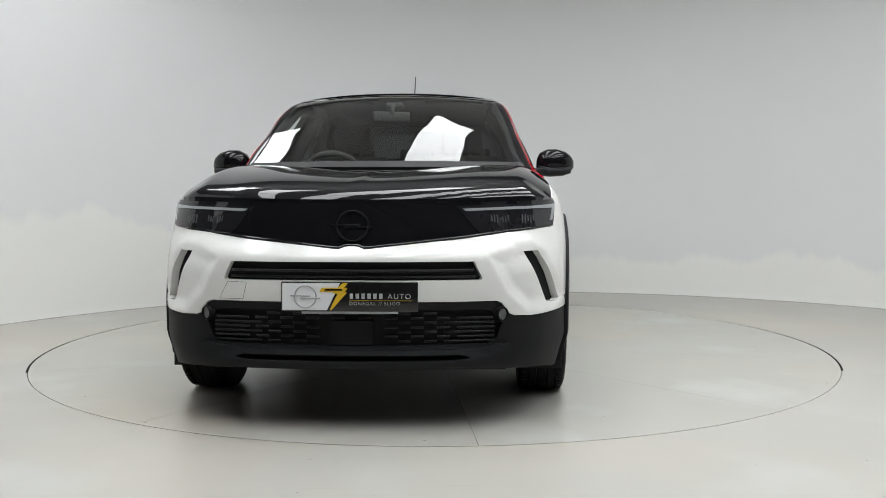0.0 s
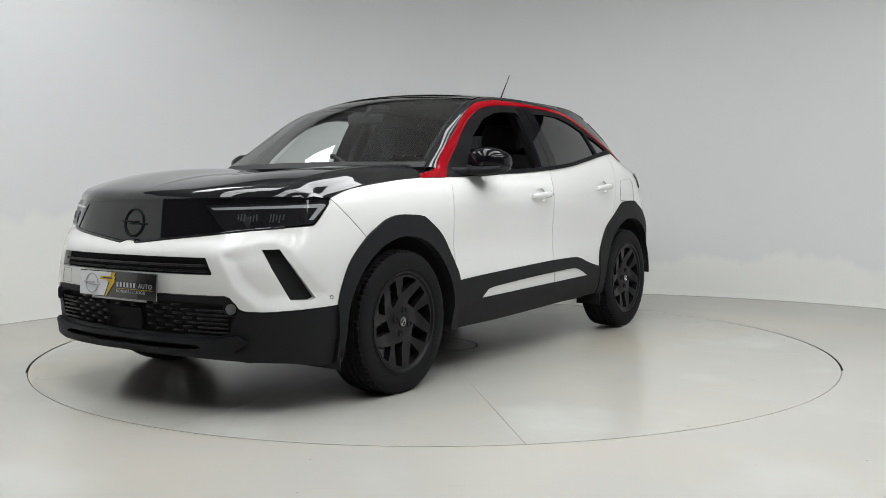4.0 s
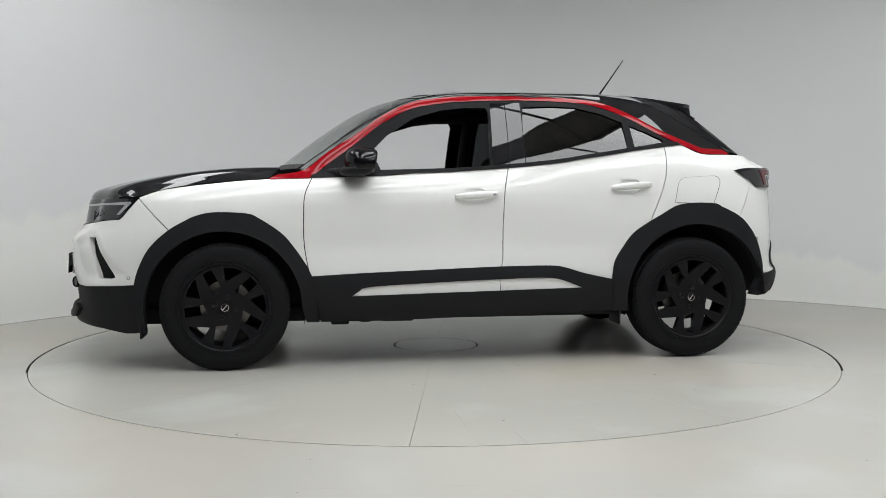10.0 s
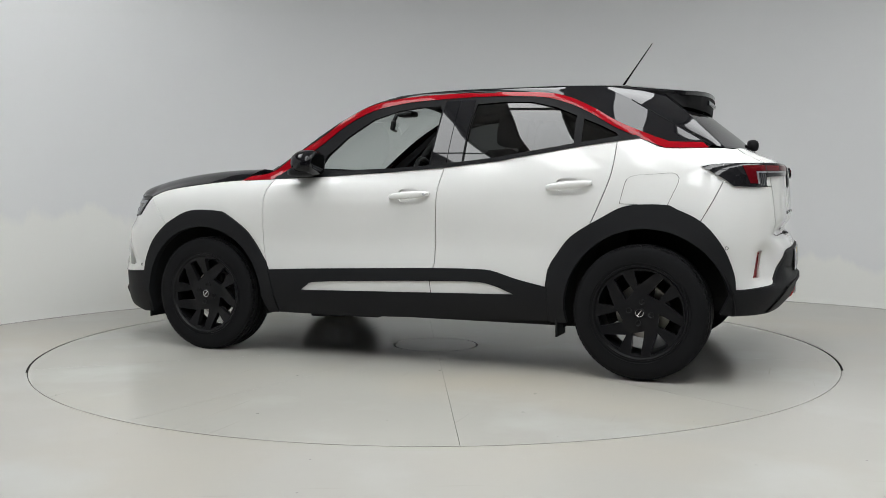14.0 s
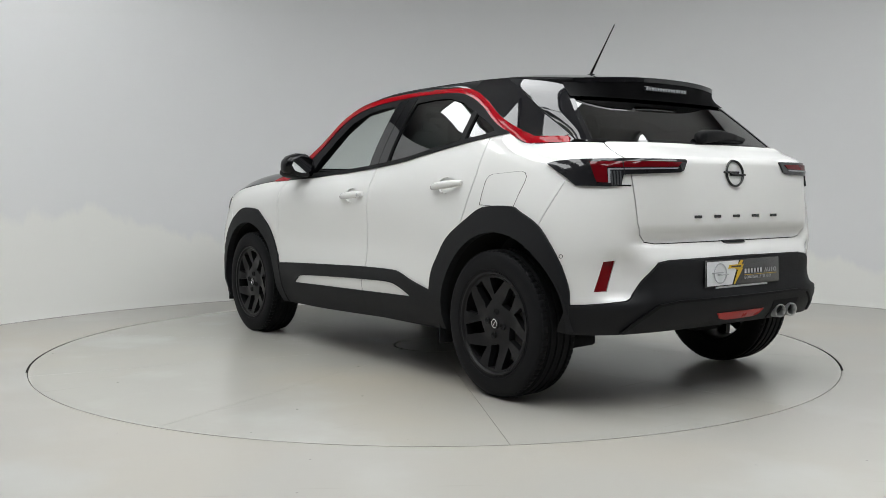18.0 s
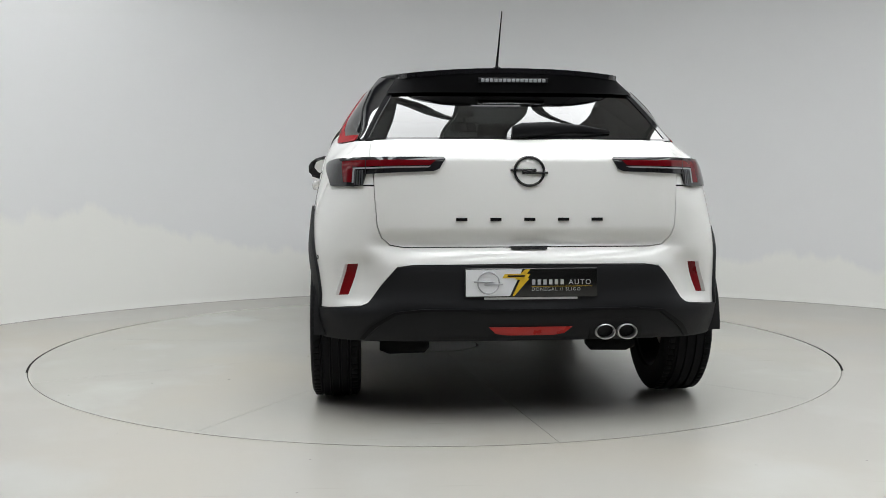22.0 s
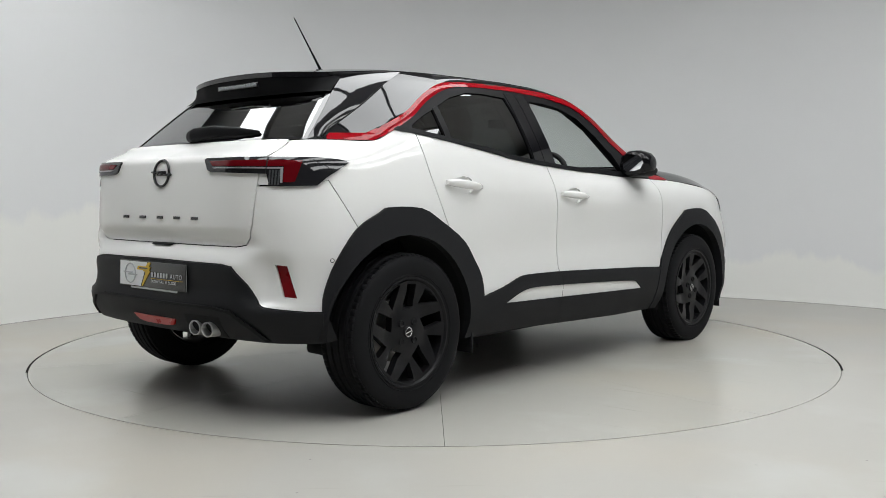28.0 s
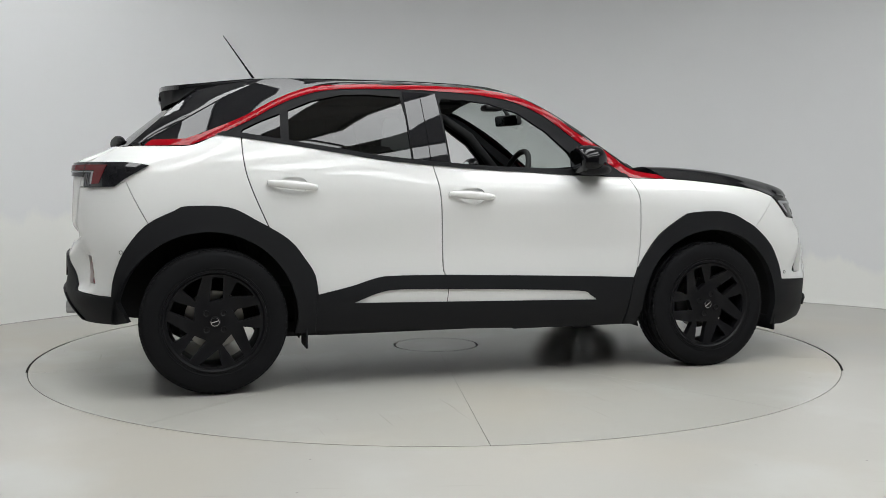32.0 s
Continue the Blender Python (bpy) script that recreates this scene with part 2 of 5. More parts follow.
def sheet(fn, loops, step=0.03, off=0.0, skirt=0.014, grain=0.016):
    """A panel with folded edges: fn(u, v, off) places a point of the outline's plane on the surface."""
    v2, faces = fill(loops, step)
    bm = bmesh.new()
    P = [Vector(fn(u, v, off)) for u, v in v2]
    Q = [Vector(fn(u, v, off - max(skirt, 0.004))) for u, v in v2]
    lay = bm.verts.layers.float_vector.new("nrm")
    vs = [bm.verts.new(p) for p in P]
    h = grain
    for x, (u, v), p, q in zip(vs, v2, P, Q):
        n = (Vector(fn(u + h, v, off)) - Vector(fn(u - h, v, off))).cross(Vector(fn(u, v + h, off)) - Vector(fn(u, v - h, off)))
        n = n if n.dot(p - q) > 0 else -n
        x[lay] = n.normalized()
    for f in faces:
        n = (P[f[1]] - P[f[0]]).cross(P[f[2]] - P[f[0]])
        f = list(f)
        if n.dot(P[f[0]] - Q[f[0]]) < 0:
            f.reverse()
        bm.faces.new([vs[i] for i in f]).smooth = True
    if skirt > 0:
        bm.verts.index_update()
        low = {}
        for e in [e for e in bm.edges if len(e.link_faces) == 1]:
            e.smooth = False
            l = e.link_loops[0]
            a, b = l.vert, l.link_loop_next.vert
            for x in (a, b):
                if x not in low:
                    low[x] = bm.verts.new(Q[x.index])
            bm.faces.new([b, a, low[a], low[b]])
    bmesh.ops.delete(bm, geom=[x for x in bm.verts if not x.link_faces], context="VERTS")
    return bm


def box(x0, x1, y0, y1, z0, z1, bevel=0.0, segments=2):
    bm = bmesh.new()
    bmesh.ops.create_cube(bm, size=1)
    bm.transform(Matrix.Translation(((x0 + x1) / 2, (y0 + y1) / 2, (z0 + z1) / 2)) @ Matrix.Diagonal((x1 - x0, y1 - y0, z1 - z0, 1)))
    if bevel:
        bmesh.ops.bevel(bm, geom=bm.edges[:], offset=bevel, segments=segments, profile=0.6, affect="EDGES", clamp_overlap=True)
        for f in bm.faces:
            f.smooth = True
    return bm


def lathe(profile, n=48, closed=True):
    """A body turned about the y axis from (radius, y) points."""
    bm = bmesh.new()
    rings = [[bm.verts.new((r * math.cos(2 * math.pi * k / n), y, r * math.sin(2 * math.pi * k / n))) for k in range(n)] for r, y in profile]
    pairs = list(zip(rings, rings[1:] + rings[:1])) if closed else list(zip(rings, rings[1:]))
    for a, b in pairs:
        for k in range(n):
            bm.faces.new([a[k], a[(k + 1) % n], b[(k + 1) % n], b[k]]).smooth = True
    bmesh.ops.recalc_face_normals(bm, faces=bm.faces[:])
    for e in bm.edges:
        if len(e.link_faces) == 2 and e.calc_face_angle(0) > 0.7:
            e.smooth = False
    return bm


def tube(points, radius, n=10, cap=True):
    """A round bar along points; radius may be a list."""
    bm = bmesh.new()
    p = [Vector(q) for q in points]
    rad = radius if isinstance(radius, (list, tuple)) else [radius] * len(p)
    rings = []
    side = None
    for i, q in enumerate(p):
        d = (p[min(i + 1, len(p) - 1)] - p[max(i - 1, 0)]).normalized()
        side = d.orthogonal() if side is None else side - d * side.dot(d)
        side.normalize()
        up = d.cross(side)
        rings.append([bm.verts.new(q + (side * math.cos(2 * math.pi * k / n) + up * math.sin(2 * math.pi * k / n)) * rad[i]) for k in range(n)])
    for a, b in zip(rings, rings[1:]):
        for k in range(n):
            bm.faces.new([a[k], a[(k + 1) % n], b[(k + 1) % n], b[k]]).smooth = True
    if cap:
        bm.faces.new(rings[0][::-1])
        bm.faces.new(rings[-1])
    bmesh.ops.recalc_face_normals(bm, faces=bm.faces[:])
    return bm


def prism(outline, y0, y1, bevel=0.0):
    """A flat plate: an outline in (x, z) between two y."""
    bm = bmesh.new()
    f = bm.faces.new([bm.verts.new((x, y0, z)) for x, z in outline])
    r = bmesh.ops.extrude_face_region(bm, geom=[f])
    bmesh.ops.translate(bm, verts=[v for v in r["geom"] if isinstance(v, bmesh.types.BMVert)], vec=(0, y1 - y0, 0))
    bmesh.ops.recalc_face_normals(bm, faces=bm.faces[:])
    if bevel:
        bmesh.ops.bevel(bm, geom=bm.edges[:], offset=bevel, segments=2, profile=0.6, affect="EDGES", clamp_overlap=True)
    return bm


def joined(*bms):
    out = bmesh.new()
    me = bpy.data.meshes.new("tmp")
    for b in bms:
        b.to_mesh(me)
        b.free()
        out.from_mesh(me)
    bpy.data.meshes.remove(me)
    return out


def thing(name, label, category, kind="", group=""):
    return tagged(new(name), label, category, group, kind)


# ---- the body's surface: a plan outline, drawn in by height ----
def pchip(x, y, xs):
    """Smooth interpolation that doesn't overshoot."""
    x, y = np.array(x, float), np.array(y, float)
    h, d = np.diff(x), np.diff(y) / np.diff(x)
    m = np.zeros(len(x))
    m[1:-1] = np.where(d[:-1] * d[1:] > 0, 2 * d[:-1] * d[1:] / np.where(d[:-1] + d[1:] == 0, 1, d[:-1] + d[1:]), 0)
    m[0], m[-1] = d[0], d[-1]
    xs = np.clip(xs, x[0], x[-1])
    i = np.clip(np.searchsorted(x, xs) - 1, 0, len(h) - 1)
    t = (xs - x[i]) / h[i]
    return (2 * t**3 - 3 * t**2 + 1) * y[i] + (t**3 - 2 * t**2 + t) * h[i] * m[i] + (3 * t**2 - 2 * t**3) * y[i + 1] + (t**3 - t**2) * h[i] * m[i + 1]


PLAN = [(-0.88, 0.0), (-0.874, 0.2), (-0.845, 0.42), (-0.785, 0.60), (-0.69, 0.735), (-0.56, 0.82), (-0.42, 0.86), (-0.2, 0.882), (0.1, 0.888), (0.5, 0.885), (1.3, 0.885), (2.0, 0.884), (2.5, 0.885), (2.75, 0.878), (2.92, 0.853), (3.055, 0.795), (3.148, 0.695), (3.205, 0.54), (3.232, 0.28), (3.24, 0.0)]
_pl = np.array(spline([(x, y) for x, y in PLAN], 24))
_ps = np.r_[0, np.cumsum(np.hypot(*np.diff(_pl, axis=0).T))]
LENGTH = _ps[-1]
_S = np.linspace(0, LENGTH, 500)
_PX, _PY = np.interp(_S, _ps, _pl[:, 0]), np.interp(_S, _ps, _pl[:, 1])
_tx, _ty = np.gradient(_PX, _S), np.gradient(_PY, _S)
for _ in range(6):
    _tx, _ty = np.convolve(np.pad(_tx, 2, "reflect"), np.ones(5) / 5, "valid"), np.convolve(np.pad(_ty, 2, "reflect", reflect_type="odd"), np.ones(5) / 5, "valid")
_tl = np.hypot(_tx, _ty)
_NX, _NY = -_ty / _tl, _tx / _tl


def s_plan(x, y):
    return float(_S[np.argmin(np.hypot(_PX - x, _PY - y))])


# stations: a place on the plan, then how far the surface is drawn in at each height
STATIONS = [
    ((-0.88, 0.0), ((0.18, 0.10), (0.22, 0.03), (0.27, 0.005), (0.31, 0.02), (0.36, 0.035), (0.5, 0.012), (0.56, 0.006), (0.64, 0.0), (0.68, 0.008), (0.705, 0.035), (0.73, 0.062), (0.80, 0.078), (0.88, 0.09), (0.95, 0.13))),
    ((-0.845, 0.42), ((0.18, 0.10), (0.22, 0.03), (0.27, 0.005), (0.31, 0.02), (0.36, 0.03), (0.5, 0.01), (0.56, 0.004), (0.66, 0.004), (0.70, 0.022), (0.74, 0.062), (0.80, 0.088), (0.88, 0.102), (0.95, 0.14))),
    ((-0.76, 0.645), ((0.18, 0.09), (0.22, 0.035), (0.27, 0.012), (0.32, 0.012), (0.44, 0.004), (0.5, 0.0), (0.6, 0.002), (0.68, 0.022), (0.74, 0.062), (0.78, 0.098), (0.84, 0.115), (0.89, 0.128), (0.95, 0.15))),
    ((-0.66, 0.76), ((0.18, 0.06), (0.24, 0.025), (0.32, 0.005), (0.44, 0.0), (0.6, 0.002), (0.68, 0.018), (0.76, 0.055), (0.84, 0.085), (0.89, 0.098), (0.95, 0.135))),
    ((-0.47, 0.85), ((0.18, 0.04), (0.26, 0.02), (0.34, 0.0), (0.5, 0.0), (0.62, 0.003), (0.72, 0.014), (0.8, 0.032), (0.88, 0.052), (0.93, 0.085), (1.0, 0.14))),
    ((-0.2, 0.882), ((0.18, 0.04), (0.34, 0.0), (0.5, 0.0), (0.68, 0.002), (0.8, 0.012), (0.88, 0.028), (0.93, 0.052), (0.96, 0.08), (1.02, 0.16))),
    ((0.1, 0.888), ((0.18, 0.05), (0.34, 0.0), (0.5, 0.0), (0.7, 0.004), (0.82, 0.012), (0.9, 0.028), (0.95, 0.052), (0.99, 0.088), (1.03, 0.14), (1.1, 0.2))),
    ((0.5, 0.885), ((0.18, 0.09), (0.24, 0.06), (0.30, 0.03), (0.38, 0.010), (0.46, 0.004), (0.56, 0.010), (0.66, 0.017), (0.76, 0.013), (0.86, 0.012), (0.92, 0.022), (0.97, 0.046), (1.0, 0.075), (1.06, 0.13), (1.15, 0.175), (1.25, 0.215), (1.35, 0.25), (1.42, 0.28), (1.49, 0.32))),
    ((1.3, 0.885), ((0.18, 0.09), (0.24, 0.06), (0.30, 0.03), (0.38, 0.010), (0.46, 0.005), (0.56, 0.016), (0.66, 0.024), (0.76, 0.020), (0.86, 0.014), (0.92, 0.020), (0.97, 0.034), (1.02, 0.058), (1.06, 0.075), (1.15, 0.112), (1.25, 0.162), (1.35, 0.217), (1.42, 0.262), (1.47, 0.30), (1.5, 0.34))),
    ((2.0, 0.886), ((0.18, 0.09), (0.24, 0.06), (0.30, 0.03), (0.38, 0.010), (0.46, 0.004), (0.56, 0.010), (0.66, 0.016), (0.78, 0.014), (0.92, 0.018), (1.0, 0.03), (1.06, 0.046), (1.12, 0.068), (1.18, 0.096), (1.26, 0.142), (1.34, 0.192), (1.42, 0.25), (1.49, 0.315))),
    ((2.5, 0.893), ((0.18, 0.05), (0.34, 0.01), (0.5, 0.0), (0.7, 0.004), (0.85, 0.016), (0.95, 0.03), (1.06, 0.055), (1.12, 0.078), (1.18, 0.108), (1.26, 0.165), (1.34, 0.23), (1.42, 0.295), (1.49, 0.36))),
    ((2.86, 0.865), ((0.18, 0.06), (0.3, 0.03), (0.38, 0.008), (0.5, 0.0), (0.66, 0.0), (0.8, 0.014), (0.9, 0.032), (0.98, 0.054), (1.05, 0.078), (1.10, 0.125), (1.15, 0.19), (1.225, 0.265), (1.3, 0.32), (1.42, 0.40))),
    ((3.11, 0.742), ((0.18, 0.11), (0.30, 0.08), (0.34, 0.045), (0.45, 0.006), (0.52, 0.018), (0.6, 0.024), (0.67, 0.022), (0.74, 0.027), (0.85, 0.040), (0.95, 0.062), (1.06, 0.088), (1.075, 0.104), (1.09, 0.132), (1.15, 0.20), (1.3, 0.36))),
    ((3.165, 0.665), ((0.18, 0.13), (0.3, 0.09), (0.34, 0.05), (0.45, 0.004), (0.52, 0.020), (0.6, 0.034), (0.67, 0.034), (0.74, 0.036), (0.85, 0.041), (0.95, 0.054), (1.06, 0.072), (1.075, 0.086), (1.09, 0.117), (1.15, 0.205), (1.3, 0.37))),
    ((3.205, 0.54), ((0.18, 0.16), (0.31, 0.11), (0.34, 0.06), (0.42, 0.012), (0.48, 0.0), (0.55, 0.012), (0.62, 0.006), (0.65, 0.010), (0.67, 0.022), (0.69, 0.030), (0.72, 0.056), (0.77, 0.031), (0.785, 0.026), (0.80, 0.026), (0.9, 0.030), (1.0, 0.036), (1.06, 0.043), (1.075, 0.058), (1.09, 0.095), (1.14, 0.205), (1.3, 0.40))),
    ((3.24, 0.0), ((0.18, 0.19), (0.31, 0.12), (0.35, 0.045), (0.42, 0.010), (0.47, 0.0), (0.5, 0.016), (0.6, 0.018), (0.64, 0.012), (0.665, 0.020), (0.69, 0.034), (0.72, 0.078), (0.77, 0.052), (0.785, 0.046), (0.80, 0.046), (0.9, 0.052), (1.0, 0.062), (1.06, 0.070), (1.075, 0.085), (1.09, 0.122), (1.14, 0.222), (1.3, 0.42))),
]
_Z = np.linspace(0.18, 1.5, 133)
_rows = np.array([pchip([z for z, _ in t], [d for _, d in t], _Z) for _, t in STATIONS])
_st = [s_plan(*p) for p, _ in STATIONS]
_D = np.array([pchip(_st, _rows[:, k], _S) for k in range(len(_Z))])

# even out the upper body along its length
_w = np.exp(-0.5 * (np.arange(-60, 61) * (LENGTH / 499) / 0.13) ** 2)
_w /= _w.sum()
_even = np.array([np.convolve(np.pad(r, 60, "edge"), _w, "valid") for r in _D])
_mix = np.clip((_Z - 1.08) / 0.10, 0, 1)[:, None] * np.clip((_S[None, :] - s_plan(0.6, 0.885)) / 0.4, 0, 1) * np.clip((s_plan(3.0, 0.83) - _S[None, :]) / 0.25, 0, 1)
_D = _D * (1 - _mix) + _even * _mix


def inset(s, z):
    i = np.clip((z - 0.18) / 0.01, 0, len(_Z) - 1.001)
    j = np.clip(s / LENGTH * (len(_S) - 1), 0, len(_S) - 1.001)
    a, b = int(i), int(j)
    u, v = i - a, j - b
    return (_D[a, b] * (1 - u) + _D[a + 1, b] * u) * (1 - v) + (_D[a, b + 1] * (1 - u) + _D[a + 1, b + 1] * u) * v


# the scoop round the front vent, in (y, z)
SCOOP = [(0.535, 0.672), (0.60, 0.700), (0.665, 0.722), (0.735, 0.722), (0.775, 0.690), (0.852, 0.500), (0.80, 0.455), (0.69, 0.452), (0.60, 0.535)]
_scoop = [(np.array(a), np.array(b)) for a, b in zip(SCOOP, SCOOP[1:] + SCOOP[:1])]
_q_scoop = (s_plan(-0.845, 0.42), s_plan(-0.40, 0.865))
_q_tail = (s_plan(3.06, 0.785), s_plan(3.21, 0.50))


def pocket(q, z):
    """How far the scooped parts of the bumpers lie under the body's outline."""
    if _q_scoop[0] < q < _q_scoop[1] and 0.45 < z < 0.73:
        y = float(np.interp(q, _S, _PY))
        hit, near = False, 9.0
        for a, b in _scoop:
            if (a[1] > z) != (b[1] > z) and y < (b[0] - a[0]) * (z - a[1]) / (b[1] - a[1]) + a[0]:
                hit = not hit
            e = b - a
            t = min(1.0, max(0.0, ((y - a[0]) * e[0] + (z - a[1]) * e[1]) / float(e @ e)))
            near = min(near, math.hypot(y - a[0] - t * e[0], z - a[1] - t * e[1]))
        return 0.016 * min(1.0, near / 0.045) ** 0.8 if hit else 0.0
    if _q_tail[0] < q < _q_tail[1] and 0.47 < z < 0.70:
        y = float(np.interp(q, _S, _PY))
        w = max(0.0, min(1.0, (z - 0.475) / 0.03, (0.70 - z) / 0.075))
        return float(np.interp(y, (0.52, 0.60, 0.67, 0.72, 0.762, 0.776), (0, 0.010, 0.020, 0.019, 0.003, 0))) * w * w * (3 - 2 * w)
    return 0.0


def body(s, z, off=0.0):
    """A point of the body: s runs round the plan from the nose along the left side to the tail; negative s lies on the right."""
    q = abs(s)
    d = off - inset(q, z) - pocket(q, z)
    x, y = np.interp(q, _S, _PX) + np.interp(q, _S, _NX) * d, np.interp(q, _S, _PY) + np.interp(q, _S, _NY) * d
    return (x, -y if s >= 0 else y, z)


_half = s_plan(1.3, 0.885)


def _find(axis, value, z, lo, hi):
    for _ in range(30):
        mid = (lo + hi) / 2
        p = body(mid, z)
        v = p[0] if axis == 0 else -p[1]
        up = v < value
        if axis == 2:
            up = v > value
        lo, hi = (mid, hi) if up else (lo, mid)
    return (lo + hi) / 2


def side(x, z):
    return (_find(0, x, z, 0.02, LENGTH - 0.02), z)


def front(y, z):
    return (math.copysign(_find(1, abs(y), z, 0.0, _half), y) if y else 0.0, z)


def rear(y, z):
    return (math.copysign(_find(2, abs(y), z, _half, LENGTH), y) if y else LENGTH, z)


def sides(*pts):
    return [side(x, z) for x, z in pts]


def fronts(*pts):
    return [front(y, z) for y, z in pts]


def rears(*pts):
    return [rear(y, z) for y, z in pts]


def rear_body(s, z, off=0.0):
    """The same surface for panels that run across the tail: s is measured from the tail's middle, left is negative."""
    p = body(LENGTH - abs(s), z, off)
    return (p[0], -abs(p[1]) if s < 0 else abs(p[1]), z)


def tails(*pts):
    """Points by (y, z) across the tail, for rear_body."""
    return [(math.copysign(LENGTH - rear(abs(y), z)[0], y), z) for y, z in pts]


def flip(pts):
    """The outline's other half."""
    return [(-u, v) for u, v in reversed(pts)]

# ---- the studio ----
def annulus(r0, r1, z, n=160, a0=0.0, a1=2 * math.pi, rings=1):
    bm = bmesh.new()
    full = a1 - a0 > 6.28
    k = n if full else n + 1
    rows = [[bm.verts.new((r * math.cos(a0 + (a1 - a0) * i / n), r * math.sin(a0 + (a1 - a0) * i / n), z)) for i in range(k)] for r in [r0 + (r1 - r0) * j / rings for j in range(rings + 1)]]
    for a, b in zip(rows, rows[1:]):
        for i in range(n):
            j = (i + 1) % k
            bm.faces.new([a[i], b[i], b[j], a[j]])
    return bm


def slab(bm, depth):
    """Gives a flat face sheet its thickness downwards."""
    r = bmesh.ops.extrude_face_region(bm, geom=bm.faces[:])
    bmesh.ops.translate(bm, verts=[v for v in r["geom"] if isinstance(v, bmesh.types.BMVert)], vec=(0, 0, -depth))
    bmesh.ops.recalc_face_normals(bm, faces=bm.faces[:])
    return bm


def plain(name, bm, mat, label, category):
    return tagged(part(name, bm, mat, None), label, category, kind="structure")


RING = 2.27
plain("floor", slab(annulus(RING + 0.013, 14.0, 0.0, rings=8), 0.06), FLOOR, "glossy off-white epoxy studio floor with faint scuffs", "floor")
plain("turntable_pit", slab(annulus(0.0005, RING + 0.06, -0.06, n=96), 0.02), GAP, "dark pit under the turntable", "pit")

# added dark liner stands in for the shade deep in the open gap
plain("trim_gap_shade", slab(annulus(RING + 0.0112, RING + 0.0127, -0.0025, n=160), 0.055), GAP, "dark liner added as shade in the gap round the turntable", "joint")
# added strips in floor colour narrow the gap's dark line, front and back
for a0, a1 in ((-158, -22), (28, 152)):
    plain("trim_gap_cover", slab(annulus(RING + 0.0032, RING + 0.0132, -0.0008, n=80, a0=math.radians(a0), a1=math.radians(a1)), 0.03), FLOOR, "floor-coloured strip added to lighten the gap round the turntable", "joint")

WALL_C, WALL_R, ROOM_H = (0.52, -1.10), 4.07, 3.46
bm = bmesh.new()
arc = [(math.radians(a), r) for a, r in zip(np.linspace(-14, 194, 129), [WALL_R] * 129)]
lines = []
for r, z in ((WALL_R - 0.012, 0.0), (WALL_R - 0.012, 0.004), (WALL_R - 0.006, 0.02), (WALL_R, 0.06), (WALL_R, 3.0), (WALL_R + 0.12, 3.0), (WALL_R + 0.12, 0.0)):
    lines.append([bm.verts.new((WALL_C[0] + r * math.cos(a), WALL_C[1] + r * math.sin(a), z)) for a, _ in arc])
for a, b in zip(lines, lines[1:] + lines[:1]):
    for i in range(len(arc) - 1):
        bm.faces.new([a[i], a[i + 1], b[i + 1], b[i]]).smooth = True
bm.faces.new([l[0] for l in lines])
bm.faces.new([l[-1] for l in lines][::-1])
bmesh.ops.recalc_face_normals(bm, faces=bm.faces[:])
for e in bm.edges:
    if len(e.link_faces) == 2 and e.calc_face_angle(0) > 0.6:
        e.smooth = False
plain("wall_curved", bm, WALL, "curved pale grey studio wall with patched paint near the floor", "wall")
bm = bmesh.new()
rows = [[bm.verts.new((WALL_C[0] + r * math.cos(a), WALL_C[1] + r * math.sin(a), z)) for a, _ in arc] for r, z in ((WALL_R - 0.019, 0.0005), (WALL_R - 0.016, 0.005), (WALL_R - 0.0125, 0.007))]
for a, b in zip(rows, rows[1:]):
    for i in range(len(arc) - 1):
        bm.faces.new([a[i + 1], a[i], b[i], b[i + 1]])
plain("trim_wall_base", bm, BASE_LINE, "thin mottled grey joint where the wall meets the floor", "joint")
# unseen enclosure, added to shape the fill on the car's front
plain("wall_back_unseen", box(-7, 7, -10.2, -10.0, 0, ROOM_H), WALL_DARK, "unseen dark wall added behind the camera to limit the fill light", "wall")
plain("wall_far_unseen", box(-7, 7, 6.0, 6.2, 0, ROOM_H), WALL_DARK, "unseen dark wall added beyond the curved screen to close the room", "wall")
for x in (-7.1, 7.1):
    plain("wall_side_unseen", box(x - 0.1, x + 0.1, -10, 6, 0, ROOM_H), WALL_DARK, "unseen dark side wall added to limit the fill light", "wall")
plain("ceiling_unseen", box(-7.2, 7.2, -10.2, -5.0, ROOM_H, ROOM_H + 0.15), CEIL_DARK, "unseen dark ceiling added behind the camera to limit the fill light", "ceiling")
plain("ceiling", box(-7.2, 7.2, -5.0, 6.2, ROOM_H, ROOM_H + 0.15), CEIL, "grey studio ceiling above the light panels", "ceiling")


def light_panel(x, y, w, d):
    t = thing("ceiling_light", "long flat white light panel on the grey ceiling", "ceiling light", group="ceiling light panels")
    t.location, t.rotation_euler = (x, y, ROOM_H - 0.06), (0, 0, -SKEW)
    fr = joined(box(-w / 2 - 0.03, w / 2 + 0.03, -d / 2 - 0.03, -d / 2, -0.02, 0.06), box(-w / 2 - 0.03, w / 2 + 0.03, d / 2, d / 2 + 0.03, -0.02, 0.06), box(-w / 2 - 0.03, -w / 2, -d / 2, d / 2, -0.02, 0.06), box(w / 2, w / 2 + 0.03, -d / 2, d / 2, -0.02, 0.06))
    part("frame", fr, FRAME, t)
    part("diffuser", box(-w / 2, w / 2, -d / 2, d / 2, -0.01, 0.05), PANEL, t)


# the rows of panels run askew to the room
SKEW = math.radians(24)
